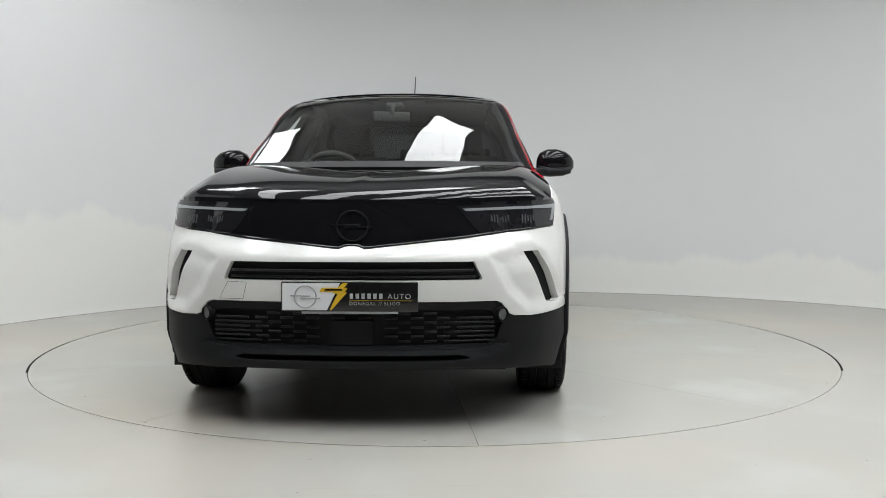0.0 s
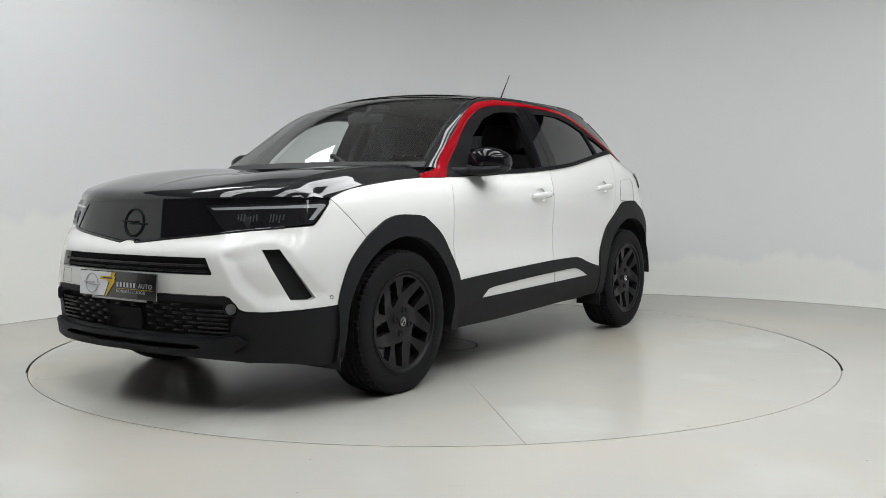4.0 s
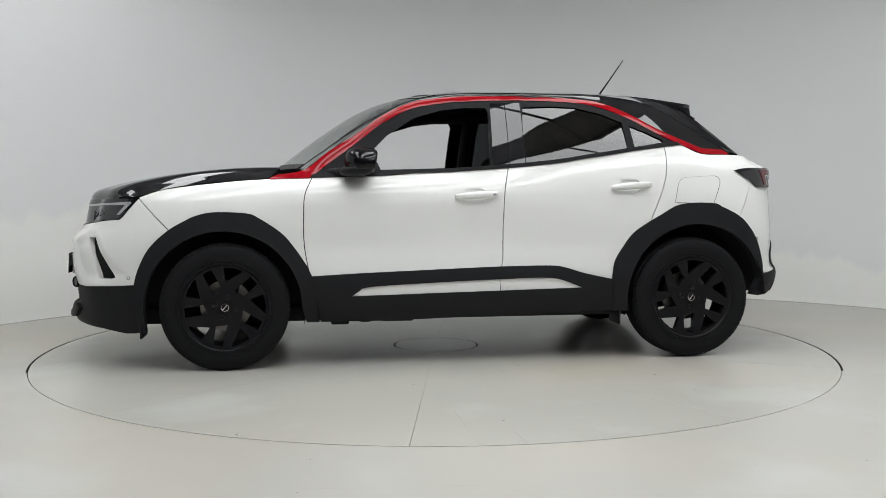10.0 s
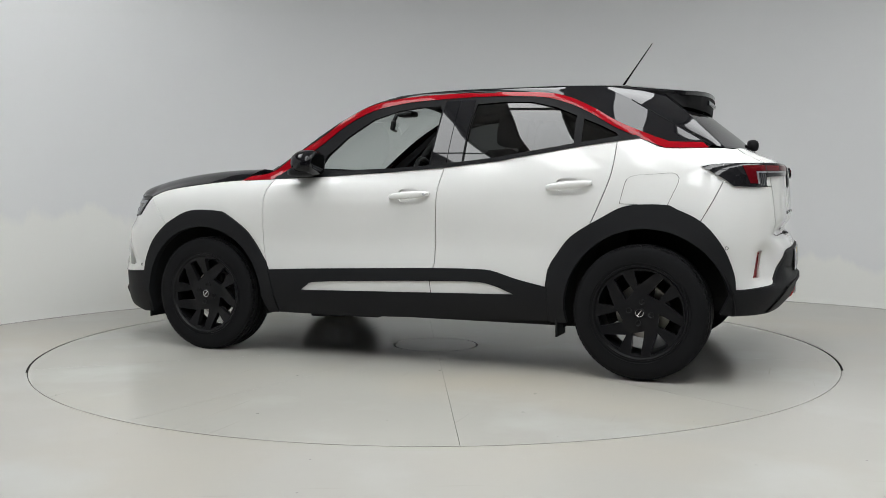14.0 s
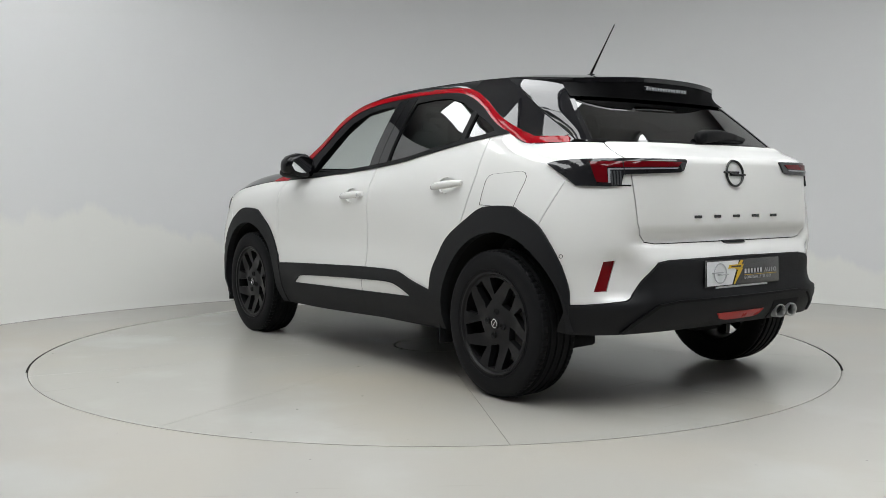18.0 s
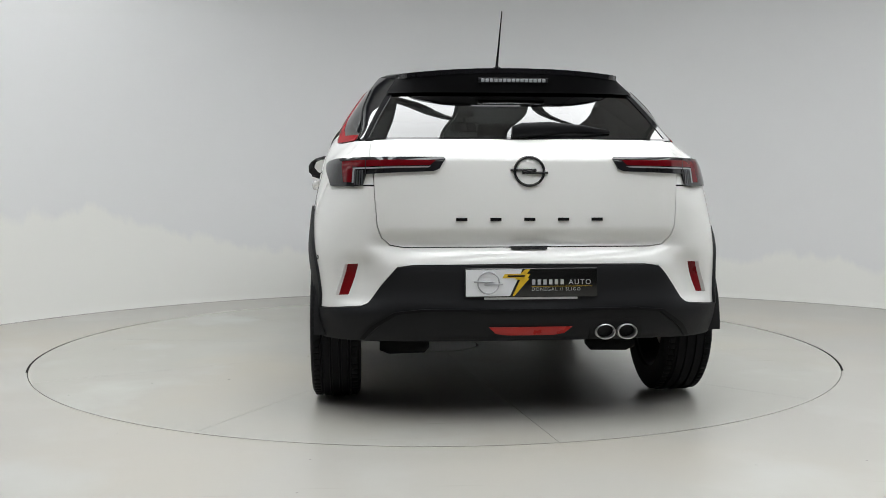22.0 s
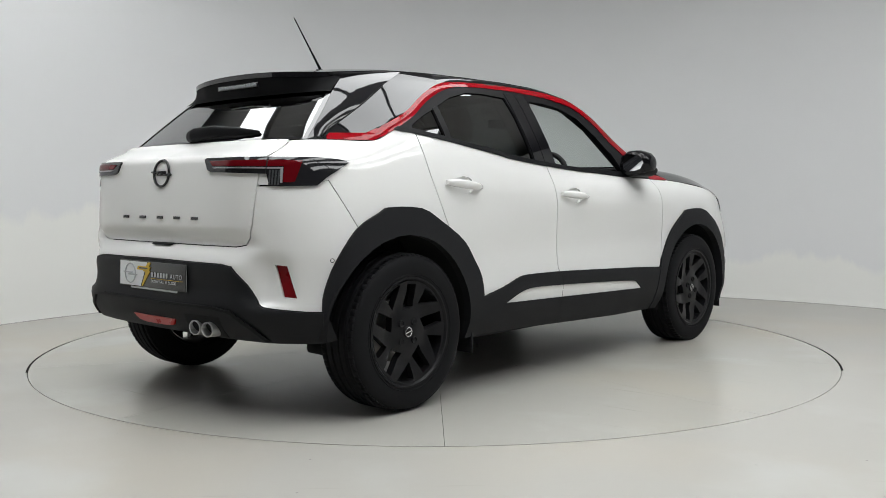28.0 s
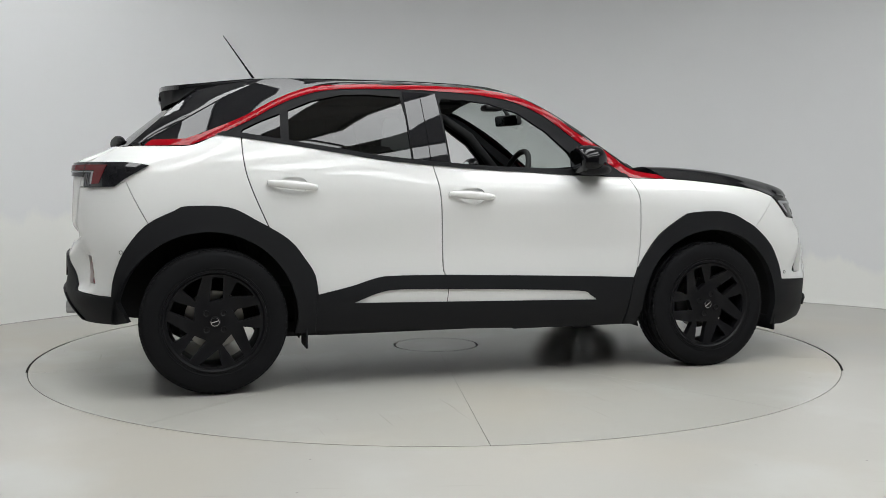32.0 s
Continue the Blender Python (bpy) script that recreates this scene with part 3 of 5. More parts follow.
for k in range(-3, 4):
    shift = {-2: -0.45, -1: -1.45, 1: 0.55}.get(k, 0.0)
    rows = [shift + a for a in (-0.14, -1.87, -3.60)]
    if k == -2:
        rows = rows[::2]
    for along in rows:
        across = 0.176 + 1.17 * k
        px, py = along * math.sin(SKEW) + across * math.cos(SKEW), along * math.cos(SKEW) - across * math.sin(SKEW)
        if math.dist((px, py), WALL_C) < WALL_R - 0.1:
            light_panel(px, py, 0.54, 1.66)

# ---- the turntable ----
turntable = thing("turntable", "round off-white turntable of ten epoxy-coated plates, flush with the floor", "turntable")
SEAM = math.radians(22.3)
for k in range(10):
    a0 = SEAM + k * math.radians(36)
    part("plate", slab(annulus(0.257, RING, 0.0, n=16, a0=a0 + 0.0005, a1=a0 + math.radians(36) - 0.0005), 0.02), TABLE, turntable)
part("centre_plate", slab(annulus(0.0005, 0.246, 0.0, n=48), 0.02), TABLE, turntable)
# ---- the car: body panels ----
car = thing("car", "white crossover car with black bonnet, black roof and red window arch", "car")

ARCH_F = [(-0.445, 0.454), (-0.424, 0.531), (-0.369, 0.639), (-0.273, 0.731), (-0.195, 0.777), (-0.132, 0.807), (-0.039, 0.825), (0.115, 0.819), (0.176, 0.798), (0.298, 0.716), (0.374, 0.625), (0.434, 0.534)]
ARCH_R = [(2.096, 0.448), (2.11, 0.538), (2.154, 0.613), (2.227, 0.703), (2.374, 0.793), (2.491, 0.849), (2.666, 0.855), (2.725, 0.834), (2.843, 0.772), (2.933, 0.659), (2.979, 0.541), (2.989, 0.466)]
ARCH_R = [(2.557 + (x - 2.557) * 1.02, 0.34 + (z - 0.34) * 1.02) for x, z in ARCH_R]
HUB_F, HUB_R = (0.005, 0.33), (2.557, 0.338)
RED_LOW = [(0.235, 0.996), (0.36, 1.0), (0.45, 1.005), (0.519, 1.058), (0.708, 1.197), (0.848, 1.305), (1.007, 1.385), (1.165, 1.417), (1.322, 1.432), (1.635, 1.442), (1.947, 1.431), (2.102, 1.40), (2.25, 1.338), (2.395, 1.255), (2.55, 1.184), (2.655, 1.143), (2.844, 1.142)]
RED_TOP = [(0.273, 1.018), (0.422, 1.047), (0.543, 1.146), (0.701, 1.248), (0.846, 1.352), (1.005, 1.427), (1.163, 1.456), (1.321, 1.468), (1.636, 1.472), (1.948, 1.461), (2.104, 1.438), (2.255, 1.375), (2.405, 1.290), (2.555, 1.224), (2.67, 1.180), (2.82, 1.176), (2.849, 1.152)]
RED_TOP = RED_TOP[:2] + [(x, z - 0.006) for x, z in RED_TOP[2:]]
BELT = [(0.455, 1.006), (0.78, 1.016), (1.025, 1.031), (1.178, 1.037), (1.481, 1.057), (1.783, 1.086), (1.933, 1.110), (2.082, 1.133), (2.231, 1.157), (2.379, 1.177), (2.53, 1.195)]
SEAM_F = [(0.458, 1.0), (0.421, 0.913), (0.414, 0.807), (0.415, 0.655), (0.434, 0.534), (0.452, 0.488)]
SEAM_B = [(1.515, 1.058), (1.488, 0.927), (1.479, 0.747), (1.476, 0.566), (1.466, 0.526)]
SEAM_R = [(2.421, 1.182), (2.419, 1.104), (2.406, 1.015), (2.377, 0.926), (2.334, 0.822), (2.305, 0.757)]
CLAD_TOP = [(0.452, 0.488), (0.725, 0.501), (1.181, 0.517), (1.466, 0.526), (1.723, 0.528), (1.812, 0.519), (1.932, 0.484), (2.094, 0.448)]
INSERT = [(0.662, 0.379), (0.70, 0.405), (0.77, 0.428), (1.181, 0.448), (1.483, 0.458), (1.70, 0.462), (1.80, 0.449), (1.918, 0.405)]


def between(pts, x0, x1):
    """The stretch of a smoothed line from x0 to x1."""
    q = spline(pts, 5)
    mid = [p for p in q if min(x0, x1) + 0.004 < p[0] < max(x0, x1) - 0.004]
    xs, zs = [p[0] for p in q], [p[1] for p in q]
    if xs[0] > xs[-1]:
        xs, zs = xs[::-1], zs[::-1]
    ends = [(x, float(np.interp(x, xs, zs))) for x in (x0, x1)]
    if (x1 > x0) != (mid[0][0] < mid[-1][0] if len(mid) > 1 else True):
        mid.reverse()
    return [ends[0], *mid, ends[1]]


def nudged(pts, dx=0.0, dz=0.0):
    return [(x + dx, z + dz) for x, z in pts]


G = 0.0025  # half of a panel gap

# bonnet
HOOD_EDGE_X = [-0.45, -0.42, -0.33, -0.23, -0.075, 0.083, 0.241, 0.34, 0.44]
HOOD_EDGE_Z = [0.893, 0.903, 0.934, 0.953, 0.972, 0.988, 0.999, 1.012, 1.03]


def nose_x(y):
    return body(front(y, 0.888)[0], 0.888)[0]


_ny = np.linspace(0, 0.78, 60)
_nose = np.polyfit(_ny**2, [nose_x(y) for y in _ny], 5)
_nx = np.polyval(_nose, _ny**2)
_hx = np.linspace(-0.45, 0.44, 50)
_rim_z = np.polyfit(_hx, pchip(HOOD_EDGE_X, HOOD_EDGE_Z, _hx), 4)
_hz = np.polyval(_rim_z, _hx)
_rim_y = np.polyfit(_hx, [-body(side(x, z)[0], z)[1] for x, z in zip(_hx, _hz)], 4)
_hy = np.polyval(_rim_y, _hx)


def smooth(t):
    t = min(1.0, max(0.0, t))
    return t * t * (3 - 2 * t)


def bonnet_z(x, y):
    y = abs(y)
    e = x - float(np.polyval(_nose, min(y, 0.76) ** 2))
    rise = 0.034 * (1 - math.exp(-e / 0.015)) + 0.108 * (1 - math.exp(-e / 0.28)) if e > 0 else 2.6 * e
    mid = 0.889 + 0.012 * (y / 0.7) ** 2 + rise
    mid += 0.005 * math.exp(-((y / 0.028) ** 2)) * smooth(e / 0.4) + 0.026 * smooth((y - 0.02) / 0.5) * smooth(e / 0.8)
    xe = min(0.44, max(-0.45, x))
    edge, ye = float(np.polyval(_rim_z, xe)), float(np.polyval(_rim_y, xe))
    # the shoulder rolls over towards the wing
    w = min(1.1, max(0.0, (y - (ye - 0.14)) / 0.14)) ** 1.6
    return mid * (1 - w) + min(mid, edge) * w


def bonnet(x, y, off=0.0):
    return (x, y, bonnet_z(x, y) + off)


edge = [(float(np.interp(y, _ny, _nx)) + 0.004, y) for y in np.linspace(0, 0.755, 24)]
edge = [p for p in edge if p[0] < -0.43]
edge += [(x, float(np.interp(x, _hx, _hy)) - 0.004) for x in np.linspace(-0.42, 0.24, 16)]
edge += spline([(0.275, 0.735), (0.29, 0.66), (0.25, 0.4), (0.232, 0.2), (0.225, 0.0)], 5)
hood = sheet(bonnet, [loop(edge, [(x, -y) for x, y in reversed(edge)])], 0.02, skirt=0.02, grain=0.010)
carpart("bonnet", hood, BLACK, car, "gloss black bonnet with a centre crease")

# wings
fender = loop(sides(*nudged(between(list(zip(HOOD_EDGE_X, HOOD_EDGE_Z)), -0.418, 0.24), dz=-0.003)), sides((0.24, 0.993), (0.44, 0.9985)), sides(*nudged(spline(SEAM_F[:5], 5), dx=-G)), sides(*between(ARCH_F, 0.428, -0.268)), sides((-0.268, 0.735), (-0.418, 0.896)))
wings = both("wing", sheet(body, [fender], 0.03), WHITE, car)

# doors
def cup_outline(x0, x1, z0, z1):
    xm, zm = (x0 + x1) / 2, (z0 + z1) / 2
    return loop(spline(sides((xm - 0.072, zm), (xm - 0.05, zm + 0.031), (xm + 0.03, zm + 0.034), (xm + 0.062, zm)), 4), spline(sides((xm + 0.062, zm), (xm + 0.03, zm - 0.036), (xm - 0.05, zm - 0.034), (xm - 0.072, zm)), 4))


CUP_F, CUP_R = cup_outline(1.215, 1.445, 0.902, 0.918), cup_outline(2.085, 2.315, 0.950, 0.970)
d1 = loop(sides(*nudged(spline(BELT[:5], 4), dz=-0.004))[:-1], sides(*nudged(spline(SEAM_B, 5), dx=-G)), sides(*nudged(between(CLAD_TOP, 1.466 - G, 0.456))), sides(*nudged(spline(SEAM_F, 5), dx=G))[::-1])
doors_f = both("front_door", sheet(body, [d1, CUP_F], 0.032), WHITE, car)
d2 = loop(sides(*nudged(between(BELT, 1.5195, 2.4175), dz=-0.004)), sides(*nudged(spline(SEAM_R, 5), dx=-G)), sides(*between(ARCH_R, 2.30, 2.10)), sides(*between(CLAD_TOP, 2.094, 1.466 + G)), sides(*nudged(spline(SEAM_B, 5), dx=G))[::-1])
doors_r = both("rear_door", sheet(body, [d2, CUP_R], 0.032), WHITE, car)

# rear quarters
q1 = loop(sides(*nudged(spline(SEAM_R, 5), dx=G))[::-1], sides((2.427, 1.184), (2.50, 1.192)), sides(*nudged(between(RED_LOW, 2.52, 2.844), dz=-0.002)), rears((0.655, 1.137), (0.618, 1.134), (0.614, 1.05), (0.610, 0.956)), sides((2.985, 0.958), (2.93, 0.976), (2.835, 0.785)), sides(*between(ARCH_R, 2.82, 2.312)))
both("rear_quarter", sheet(body, [q1], 0.03), WHITE, car)

# bumpers
GRILLE = loop(fronts((0.50, 0.588), (0.505, 0.596)), fronts((0.475, 0.66)), fronts((-0.475, 0.66)), fronts((-0.505, 0.596), (-0.50, 0.588)))
VENT = loop(fronts((0.668, 0.692), (0.728, 0.694)), fronts((0.822, 0.492), (0.812, 0.482), (0.766, 0.484)))
WHITE_LOW = fronts((0, 0.505), (0.56, 0.505), (0.580, 0.498), (0.614, 0.452), (0.632, 0.444), (0.70, 0.440)) + sides((-0.60, 0.446), (-0.445, 0.454))
VISOR_LOW = fronts((0.74, 0.780), (0.70, 0.776), (0.6, 0.766), (0.45, 0.748), (0.2, 0.722), (0.05, 0.706), (0.035, 0.716), (0.0, 0.718))
half = WHITE_LOW + sides(*between(ARCH_F, -0.44, -0.276)) + sides((-0.271, 0.7325), (-0.4215, 0.8935), (-0.508, 0.796), (-0.522, 0.786)) + VISOR_LOW
fb = sheet(body, [loop(half, flip(half)), GRILLE, VENT, flip(VENT)], 0.014, skirt=0.032, grain=0.013)
bumper = carpart("front_bumper", fb, WHITE, car, "white front bumper with slanted black vents")

LOW_BOTTOM = sides((-0.44, 0.20), (-0.50, 0.198)) + fronts((0.74, 0.22), (0.60, 0.232), (0.45, 0.24), (0.0, 0.243))
MESH_HOLE = fronts((0.0, 0.474), (0.50, 0.474), (0.545, 0.466), (0.585, 0.42), (0.565, 0.36), (0.53, 0.338), (0.0, 0.330))
SLOT = fronts((0.0, 0.300), (0.42, 0.300), (0.46, 0.288), (0.40, 0.278), (0.0, 0.276))
half = nudged(WHITE_LOW, dz=-0.004) + sides((-0.443, 0.45)) + LOW_BOTTOM
low_front = carpart("lower_bumper", sheet(body, [loop(half, flip(half)), loop(MESH_HOLE, flip(MESH_HOLE)), loop(SLOT, flip(SLOT))], 0.026, -0.004, 0.03), CLAD, car, "matt black lower front bumper")

# visor band with lamps
def flat_nose(s, z, off=0.0):
    """The nose panel's own surface: straight from its top to its bottom."""
    q = abs(s)
    a, b = inset(q, 0.775), inset(q, 0.88)
    d = off - (a + (b - a) * (z - 0.775) / 0.105)
    x, y = np.interp(q, _S, _PX) + np.interp(q, _S, _NX) * d, np.interp(q, _S, _PY) + np.interp(q, _S, _NY) * d
    return (x, -y if s >= 0 else y, z)


VISOR_TOP = fronts((0, 0.884), (0.3, 0.886), (0.6, 0.890), (0.70, 0.892)) + sides((-0.436, 0.896))
half = VISOR_TOP + sides((-0.438, 0.880), (-0.511, 0.799), (-0.523, 0.789)) + nudged(VISOR_LOW, dz=0.003)
visor = carpart("visor", sheet(flat_nose, [loop(half, flip(half))], 0.026, 0.001, 0.02), BLACK, car, "flat gloss black nose panel between the headlights")
HL = loop(fronts((0.40, 0.872), (0.60, 0.878), (0.70, 0.881)), sides((-0.443, 0.887), (-0.446, 0.878), (-0.514, 0.803), (-0.525, 0.795)), fronts((0.74, 0.789), (0.70, 0.785), (0.6, 0.775), (0.499, 0.762)))
lamps = both("headlight", sheet(flat_nose, [HL], 0.02, 0.004, 0.012), LENS, car, "dark headlight with a white light guide")
LG = loop(fronts((0.425, 0.862), (0.60, 0.868), (0.70, 0.871)), sides((-0.462, 0.879), (-0.458, 0.872), (-0.520, 0.812), (-0.535, 0.812), (-0.492, 0.862)), fronts((0.69, 0.860), (0.6, 0.857), (0.44, 0.852)))
both("light_guide", sheet(flat_nose, [LG], 0.02, 0.0065, 0.004), LAMP_LINE, lamps)
random.seed(8)
for k in range(12):
    y0 = 0.535 + 0.011 * k + (0.045 if k > 6 else 0)
    top_z, low_z = 0.838 - random.uniform(0, 0.014), 0.800 + random.uniform(0, 0.012)
    both("reflector_cell", sheet(flat_nose, [loop(fronts((y0, top_z), (y0 + 0.005, top_z), (y0 + 0.007, low_z), (y0 + 0.002, low_z)))], 0.02, 0.0062, 0.003), LAMP_GREY, lamps)

# rear bumper, tailgate
BLACK_TOP = tails((0, 0.648), (0.46, 0.644), (0.52, 0.636), (0.585, 0.56), (0.635, 0.492), (0.66, 0.482), (0.79, 0.466))
GATE_LOW = tails((0, 0.712), (0.495, 0.712), (0.545, 0.720), (0.578, 0.750), (0.595, 0.80), (0.606, 0.953))
rb_s = [(LENGTH - s, z) for s, z in sides((2.986, 0.462), (2.978, 0.541), (2.932, 0.659), (2.842, 0.772), (2.8385, 0.784), (2.933, 0.974), (2.988, 0.956))]
half = BLACK_TOP + rb_s + [(u + 0.004, v - 0.004) for u, v in reversed(GATE_LOW)]
REFL = tails((0.672, 0.644), (0.724, 0.641), (0.762, 0.516), (0.712, 0.519))
rear_bumper = carpart("rear_bumper", sheet(rear_body, [loop(half, flip(half)), REFL, flip(REFL)], 0.018, 0, 0.026, 0.012), WHITE, car, "white rear bumper")
rb_low = [(LENGTH - s, z) for s, z in sides((2.986, 0.458), (2.93, 0.345))] + tails((0.80, 0.335), (0.6, 0.338), (0, 0.340))
half = nudged(BLACK_TOP, dz=-0.004) + rb_low
low_rear = carpart("lower_bumper", sheet(rear_body, [loop(half, flip(half))], 0.026, 0.010, 0.04), CLAD, car, "matt black lower rear bumper")
half = GATE_LOW + tails((0.610, 1.05), (0.613, 1.134), (0.60, 1.139), (0.3, 1.142), (0.0, 1.143))
gate = carpart("tailgate", sheet(rear_body, [loop(half, flip(half))], 0.018, 0.001, 0.02, 0.011), WHITE, car, "white tailgate")

# cladding
def arc_pts(c, r, a0, a1, n=24):
    return [(c[0] + r * math.cos(math.radians(a0 + (a1 - a0) * k / n)), c[1] + r * math.sin(math.radians(a0 + (a1 - a0) * k / n))) for k in range(n + 1)]


af = loop(sides((-0.43, 0.205), (-0.445, 0.454)), sides(*spline(ARCH_F, 3)), sides((0.464, 0.442), (0.492, 0.240), (0.425, 0.240)), sides(*arc_pts((0.0, 0.325), 0.402, 0, 180)), sides((-0.395, 0.205)))
both("front_arch_cladding", sheet(body, [af], 0.026, 0.012, 0.04), CLAD, car)
ar = loop(sides((2.10, 0.268), (2.096, 0.448)), sides(*spline(ARCH_R, 3)), sides((2.985, 0.36), (2.978, 0.345)), sides(*arc_pts((2.582, 0.345), 0.404, 0, 180)), sides((2.19, 0.268)))
both("rear_arch_cladding", sheet(body, [ar], 0.026, 0.012, 0.04), CLAD, car)
SILL_LOW = [(2.098, 0.274), (1.635, 0.262), (1.177, 0.248), (0.87, 0.240), (0.50, 0.240)]
ins = loop(sides(*spline(INSERT, 4)), sides((1.918, 0.405), (1.483, 0.396), (1.181, 0.390), (0.662, 0.379)))
sl = loop(sides(*spline(CLAD_TOP, 4)), sides(*SILL_LOW), sides((0.466, 0.44)))
sills = both("sill_cladding", sheet(body, [sl, ins], 0.03, 0.009, 0.03), CLAD, car)
both("sill_insert", sheet(body, [ins], 0.03, 0.003, 0.01), WHITE, sills, "white strip set in the black sill")
both("door_joint", sheet(body, [loop(sides((1.464, 0.527), (1.452, 0.475), (1.466, 0.308), (1.469, 0.308), (1.455, 0.475), (1.467, 0.527)))], 0.05, 0.0102, 0.0), SHELL, sills)

# red window arch
red = loop(sides(*spline(RED_LOW[:16], 4)), sides(RED_LOW[16]), sides(*(spline(RED_TOP[:15], 4) + RED_TOP[15:]))[::-1])
_rl, _rt = np.array(spline(RED_LOW, 6)), np.array(spline(RED_TOP, 6))


def rounded_strip(s, z, off=0.0):
    """The body with a rounded bead between the strip's lower and upper edge."""
    x = float(np.interp(abs(s), _S, _PX))
    lo, hi = float(np.interp(x, _rl[:, 0], _rl[:, 1])), float(np.interp(x, _rt[:, 0], _rt[:, 1]))
    t = min(1.0, max(0.0, (z - lo) / max(0.02, hi - lo)))
    return body(s, z, off + 0.0045 * 4 * t * (1 - t))


both("window_arch", sheet(rounded_strip, [red], 0.012, 0.004, 0.014, 0.012), RED, car, "glossy red strip that arches over the side windows")

both("pillar_liner", sheet(body, [red], 0.04, -0.018, 0.0), LINER, car)

# side windows
WIN_F = [(0.72, 1.043), (0.765, 1.13), (0.865, 1.232), (1.02, 1.333), (1.17, 1.378), (1.30, 1.394), (1.42, 1.396), (1.436, 1.37), (1.42, 1.075), (1.41, 1.068), (1.2, 1.056)]
WIN_R = [(1.615, 1.083), (1.62, 1.3), (1.635, 1.40), (1.80, 1.408), (1.936, 1.402), (2.08, 1.367), (2.20, 1.316), (2.208, 1.168), (1.95, 1.128), (1.78, 1.104)]
WIN_Q = [(2.238, 1.174), (2.232, 1.302), (2.33, 1.262), (2.41, 1.222), (2.425, 1.206)]
dlo = loop(sides(*spline(BELT, 4)), sides(*between(RED_LOW, 2.53, 0.455)))
frames = both("window_frame", sheet(body, [dlo, sides(*WIN_F), sides(*WIN_R), sides(*WIN_Q)], 0.026, 0.0, 0.03), TRIM, car)
for name, w, m, off in (("rear_window", WIN_R, PRIVACY, -0.008), ("quarter_window", WIN_Q, PRIVACY, -0.008)):
    for ob in both(name, sheet(body, [sides(*w)], 0.04, off, 0.0), m, car):
        ob.visible_shadow = False
both("window_divider", sheet(body, [loop(sides((2.205, 1.162), (2.198, 1.322), (2.236, 1.306), (2.242, 1.17)))], 0.03, 0.003, 0.01), TRIM, frames)
both("pillar_trim", sheet(body, [loop(sides((1.525, 1.064), (1.535, 1.426), (1.62, 1.427), (1.61, 1.076)))], 0.03, 0.004, 0.01), BLACK, frames, "gloss black window pillar")
both("pillar_trim", sheet(body, [loop(sides((1.43, 1.062), (1.45, 1.424), (1.531, 1.426), (1.521, 1.064)))], 0.03, 0.004, 0.01), BLACK, frames, "gloss black window pillar")
belt = loop(sides(*nudged(spline(BELT, 4), dz=-0.003)), sides(*nudged(spline(BELT, 4), dz=0.018))[::-1])
both("belt_strip", sheet(body, [belt], 0.03, 0.006, 0.012), TRIM, frames)

# roof and spoiler
def roof_z(x, y):
    c = float(pchip([0.9, 1.05, 1.18, 1.35, 1.6, 2.0, 2.3, 2.6, 2.85], [1.455, 1.500, 1.516, 1.527, 1.532, 1.530, 1.520, 1.487, 1.452], np.array([x]))[0])
    return c - 0.044 * (abs(y) / 0.57) ** 2.2


def roof(x, y, off=0.0):
    return (x, y, roof_z(x, y) + off)


ROOF_EDGE = [(1.155, 0.555), (1.35, 0.573), (1.65, 0.578), (1.95, 0.572), (2.15, 0.560), (2.4, 0.532), (2.58, 0.505), (2.66, 0.488)]
half = spline([(1.055, 0.0), (1.07, 0.25), (1.11, 0.44), (1.155, 0.555)], 5) + spline(ROOF_EDGE, 5)[1:] + spline([(2.66, 0.488), (2.715, 0.44), (2.765, 0.3), (2.785, 0.15), (2.79, 0.0)], 5)[1:]
carpart("roof", sheet(roof, [loop(half, [(x, -y) for x, y in reversed(half)])], 0.035, 0.0, 0.022), BLACK, car, "gloss black roof panel with a rear spoiler")

under = [(2.45, 0.50), (2.64, 0.478), (2.70, 0.43), (2.748, 0.3), (2.768, 0.15), (2.772, 0.0)]
carpart("spoiler_underside", sheet(roof, [loop(under, [(x, -y) for x, y in reversed(under)])], 0.05, -0.032, 0.0), SPOILER, car)

# windscreen
WS_E = [(0.38, 0.715, 1.050), (0.53, 0.675, 1.153), (0.685, 0.645, 1.266), (0.85, 0.612, 1.362), (1.0, 0.583, 1.432), (1.15, 0.553, 1.470)]
WS_C = [(0.245, 0.0, 1.050), (0.405, 0.0, 1.175), (0.570, 0.0, 1.294), (0.730, 0.0, 1.394), (0.896, 0.0, 1.462), (1.065, 0.0, 1.495)]


def patch(edge, mid):
    e, c = np.array(edge), np.array(mid)
    t = np.linspace(0, 1, len(e))

    def fn(a, b, off=0.0):
        E = np.array([float(pchip(t, e[:, k], np.array([b]))[0]) for k in range(3)])
        C = np.array([float(pchip(t, c[:, k], np.array([b]))[0]) for k in range(3)])
        w = 1 - abs(a) ** 2
        p = E + (C - E) * w
        p[1] = a * E[1]
        n = np.array([-0.5 if c[-1][0] > c[0][0] else 0.6, 0.15 * a, 0.8])
        return tuple(p + off * n / np.linalg.norm(n))

    return fn


wind = patch(WS_E, WS_C)
ws = carpart("windscreen", sheet(wind, [[(-0.985, 0.02), (0.985, 0.02), (0.985, 0.985), (-0.985, 0.985)]], 0.07, 0.0, 0.0), GLASS, car, "clear windscreen")
ws.visible_shadow = False
band = [[(-1, 0), (1, 0), (1, 0.06), (-1, 0.06)], [(-1, 0), (-0.955, 0), (-0.955, 0.88), (-1, 0.88)], [(0.955, 0), (1, 0), (1, 0.88), (0.955, 0.88)]]
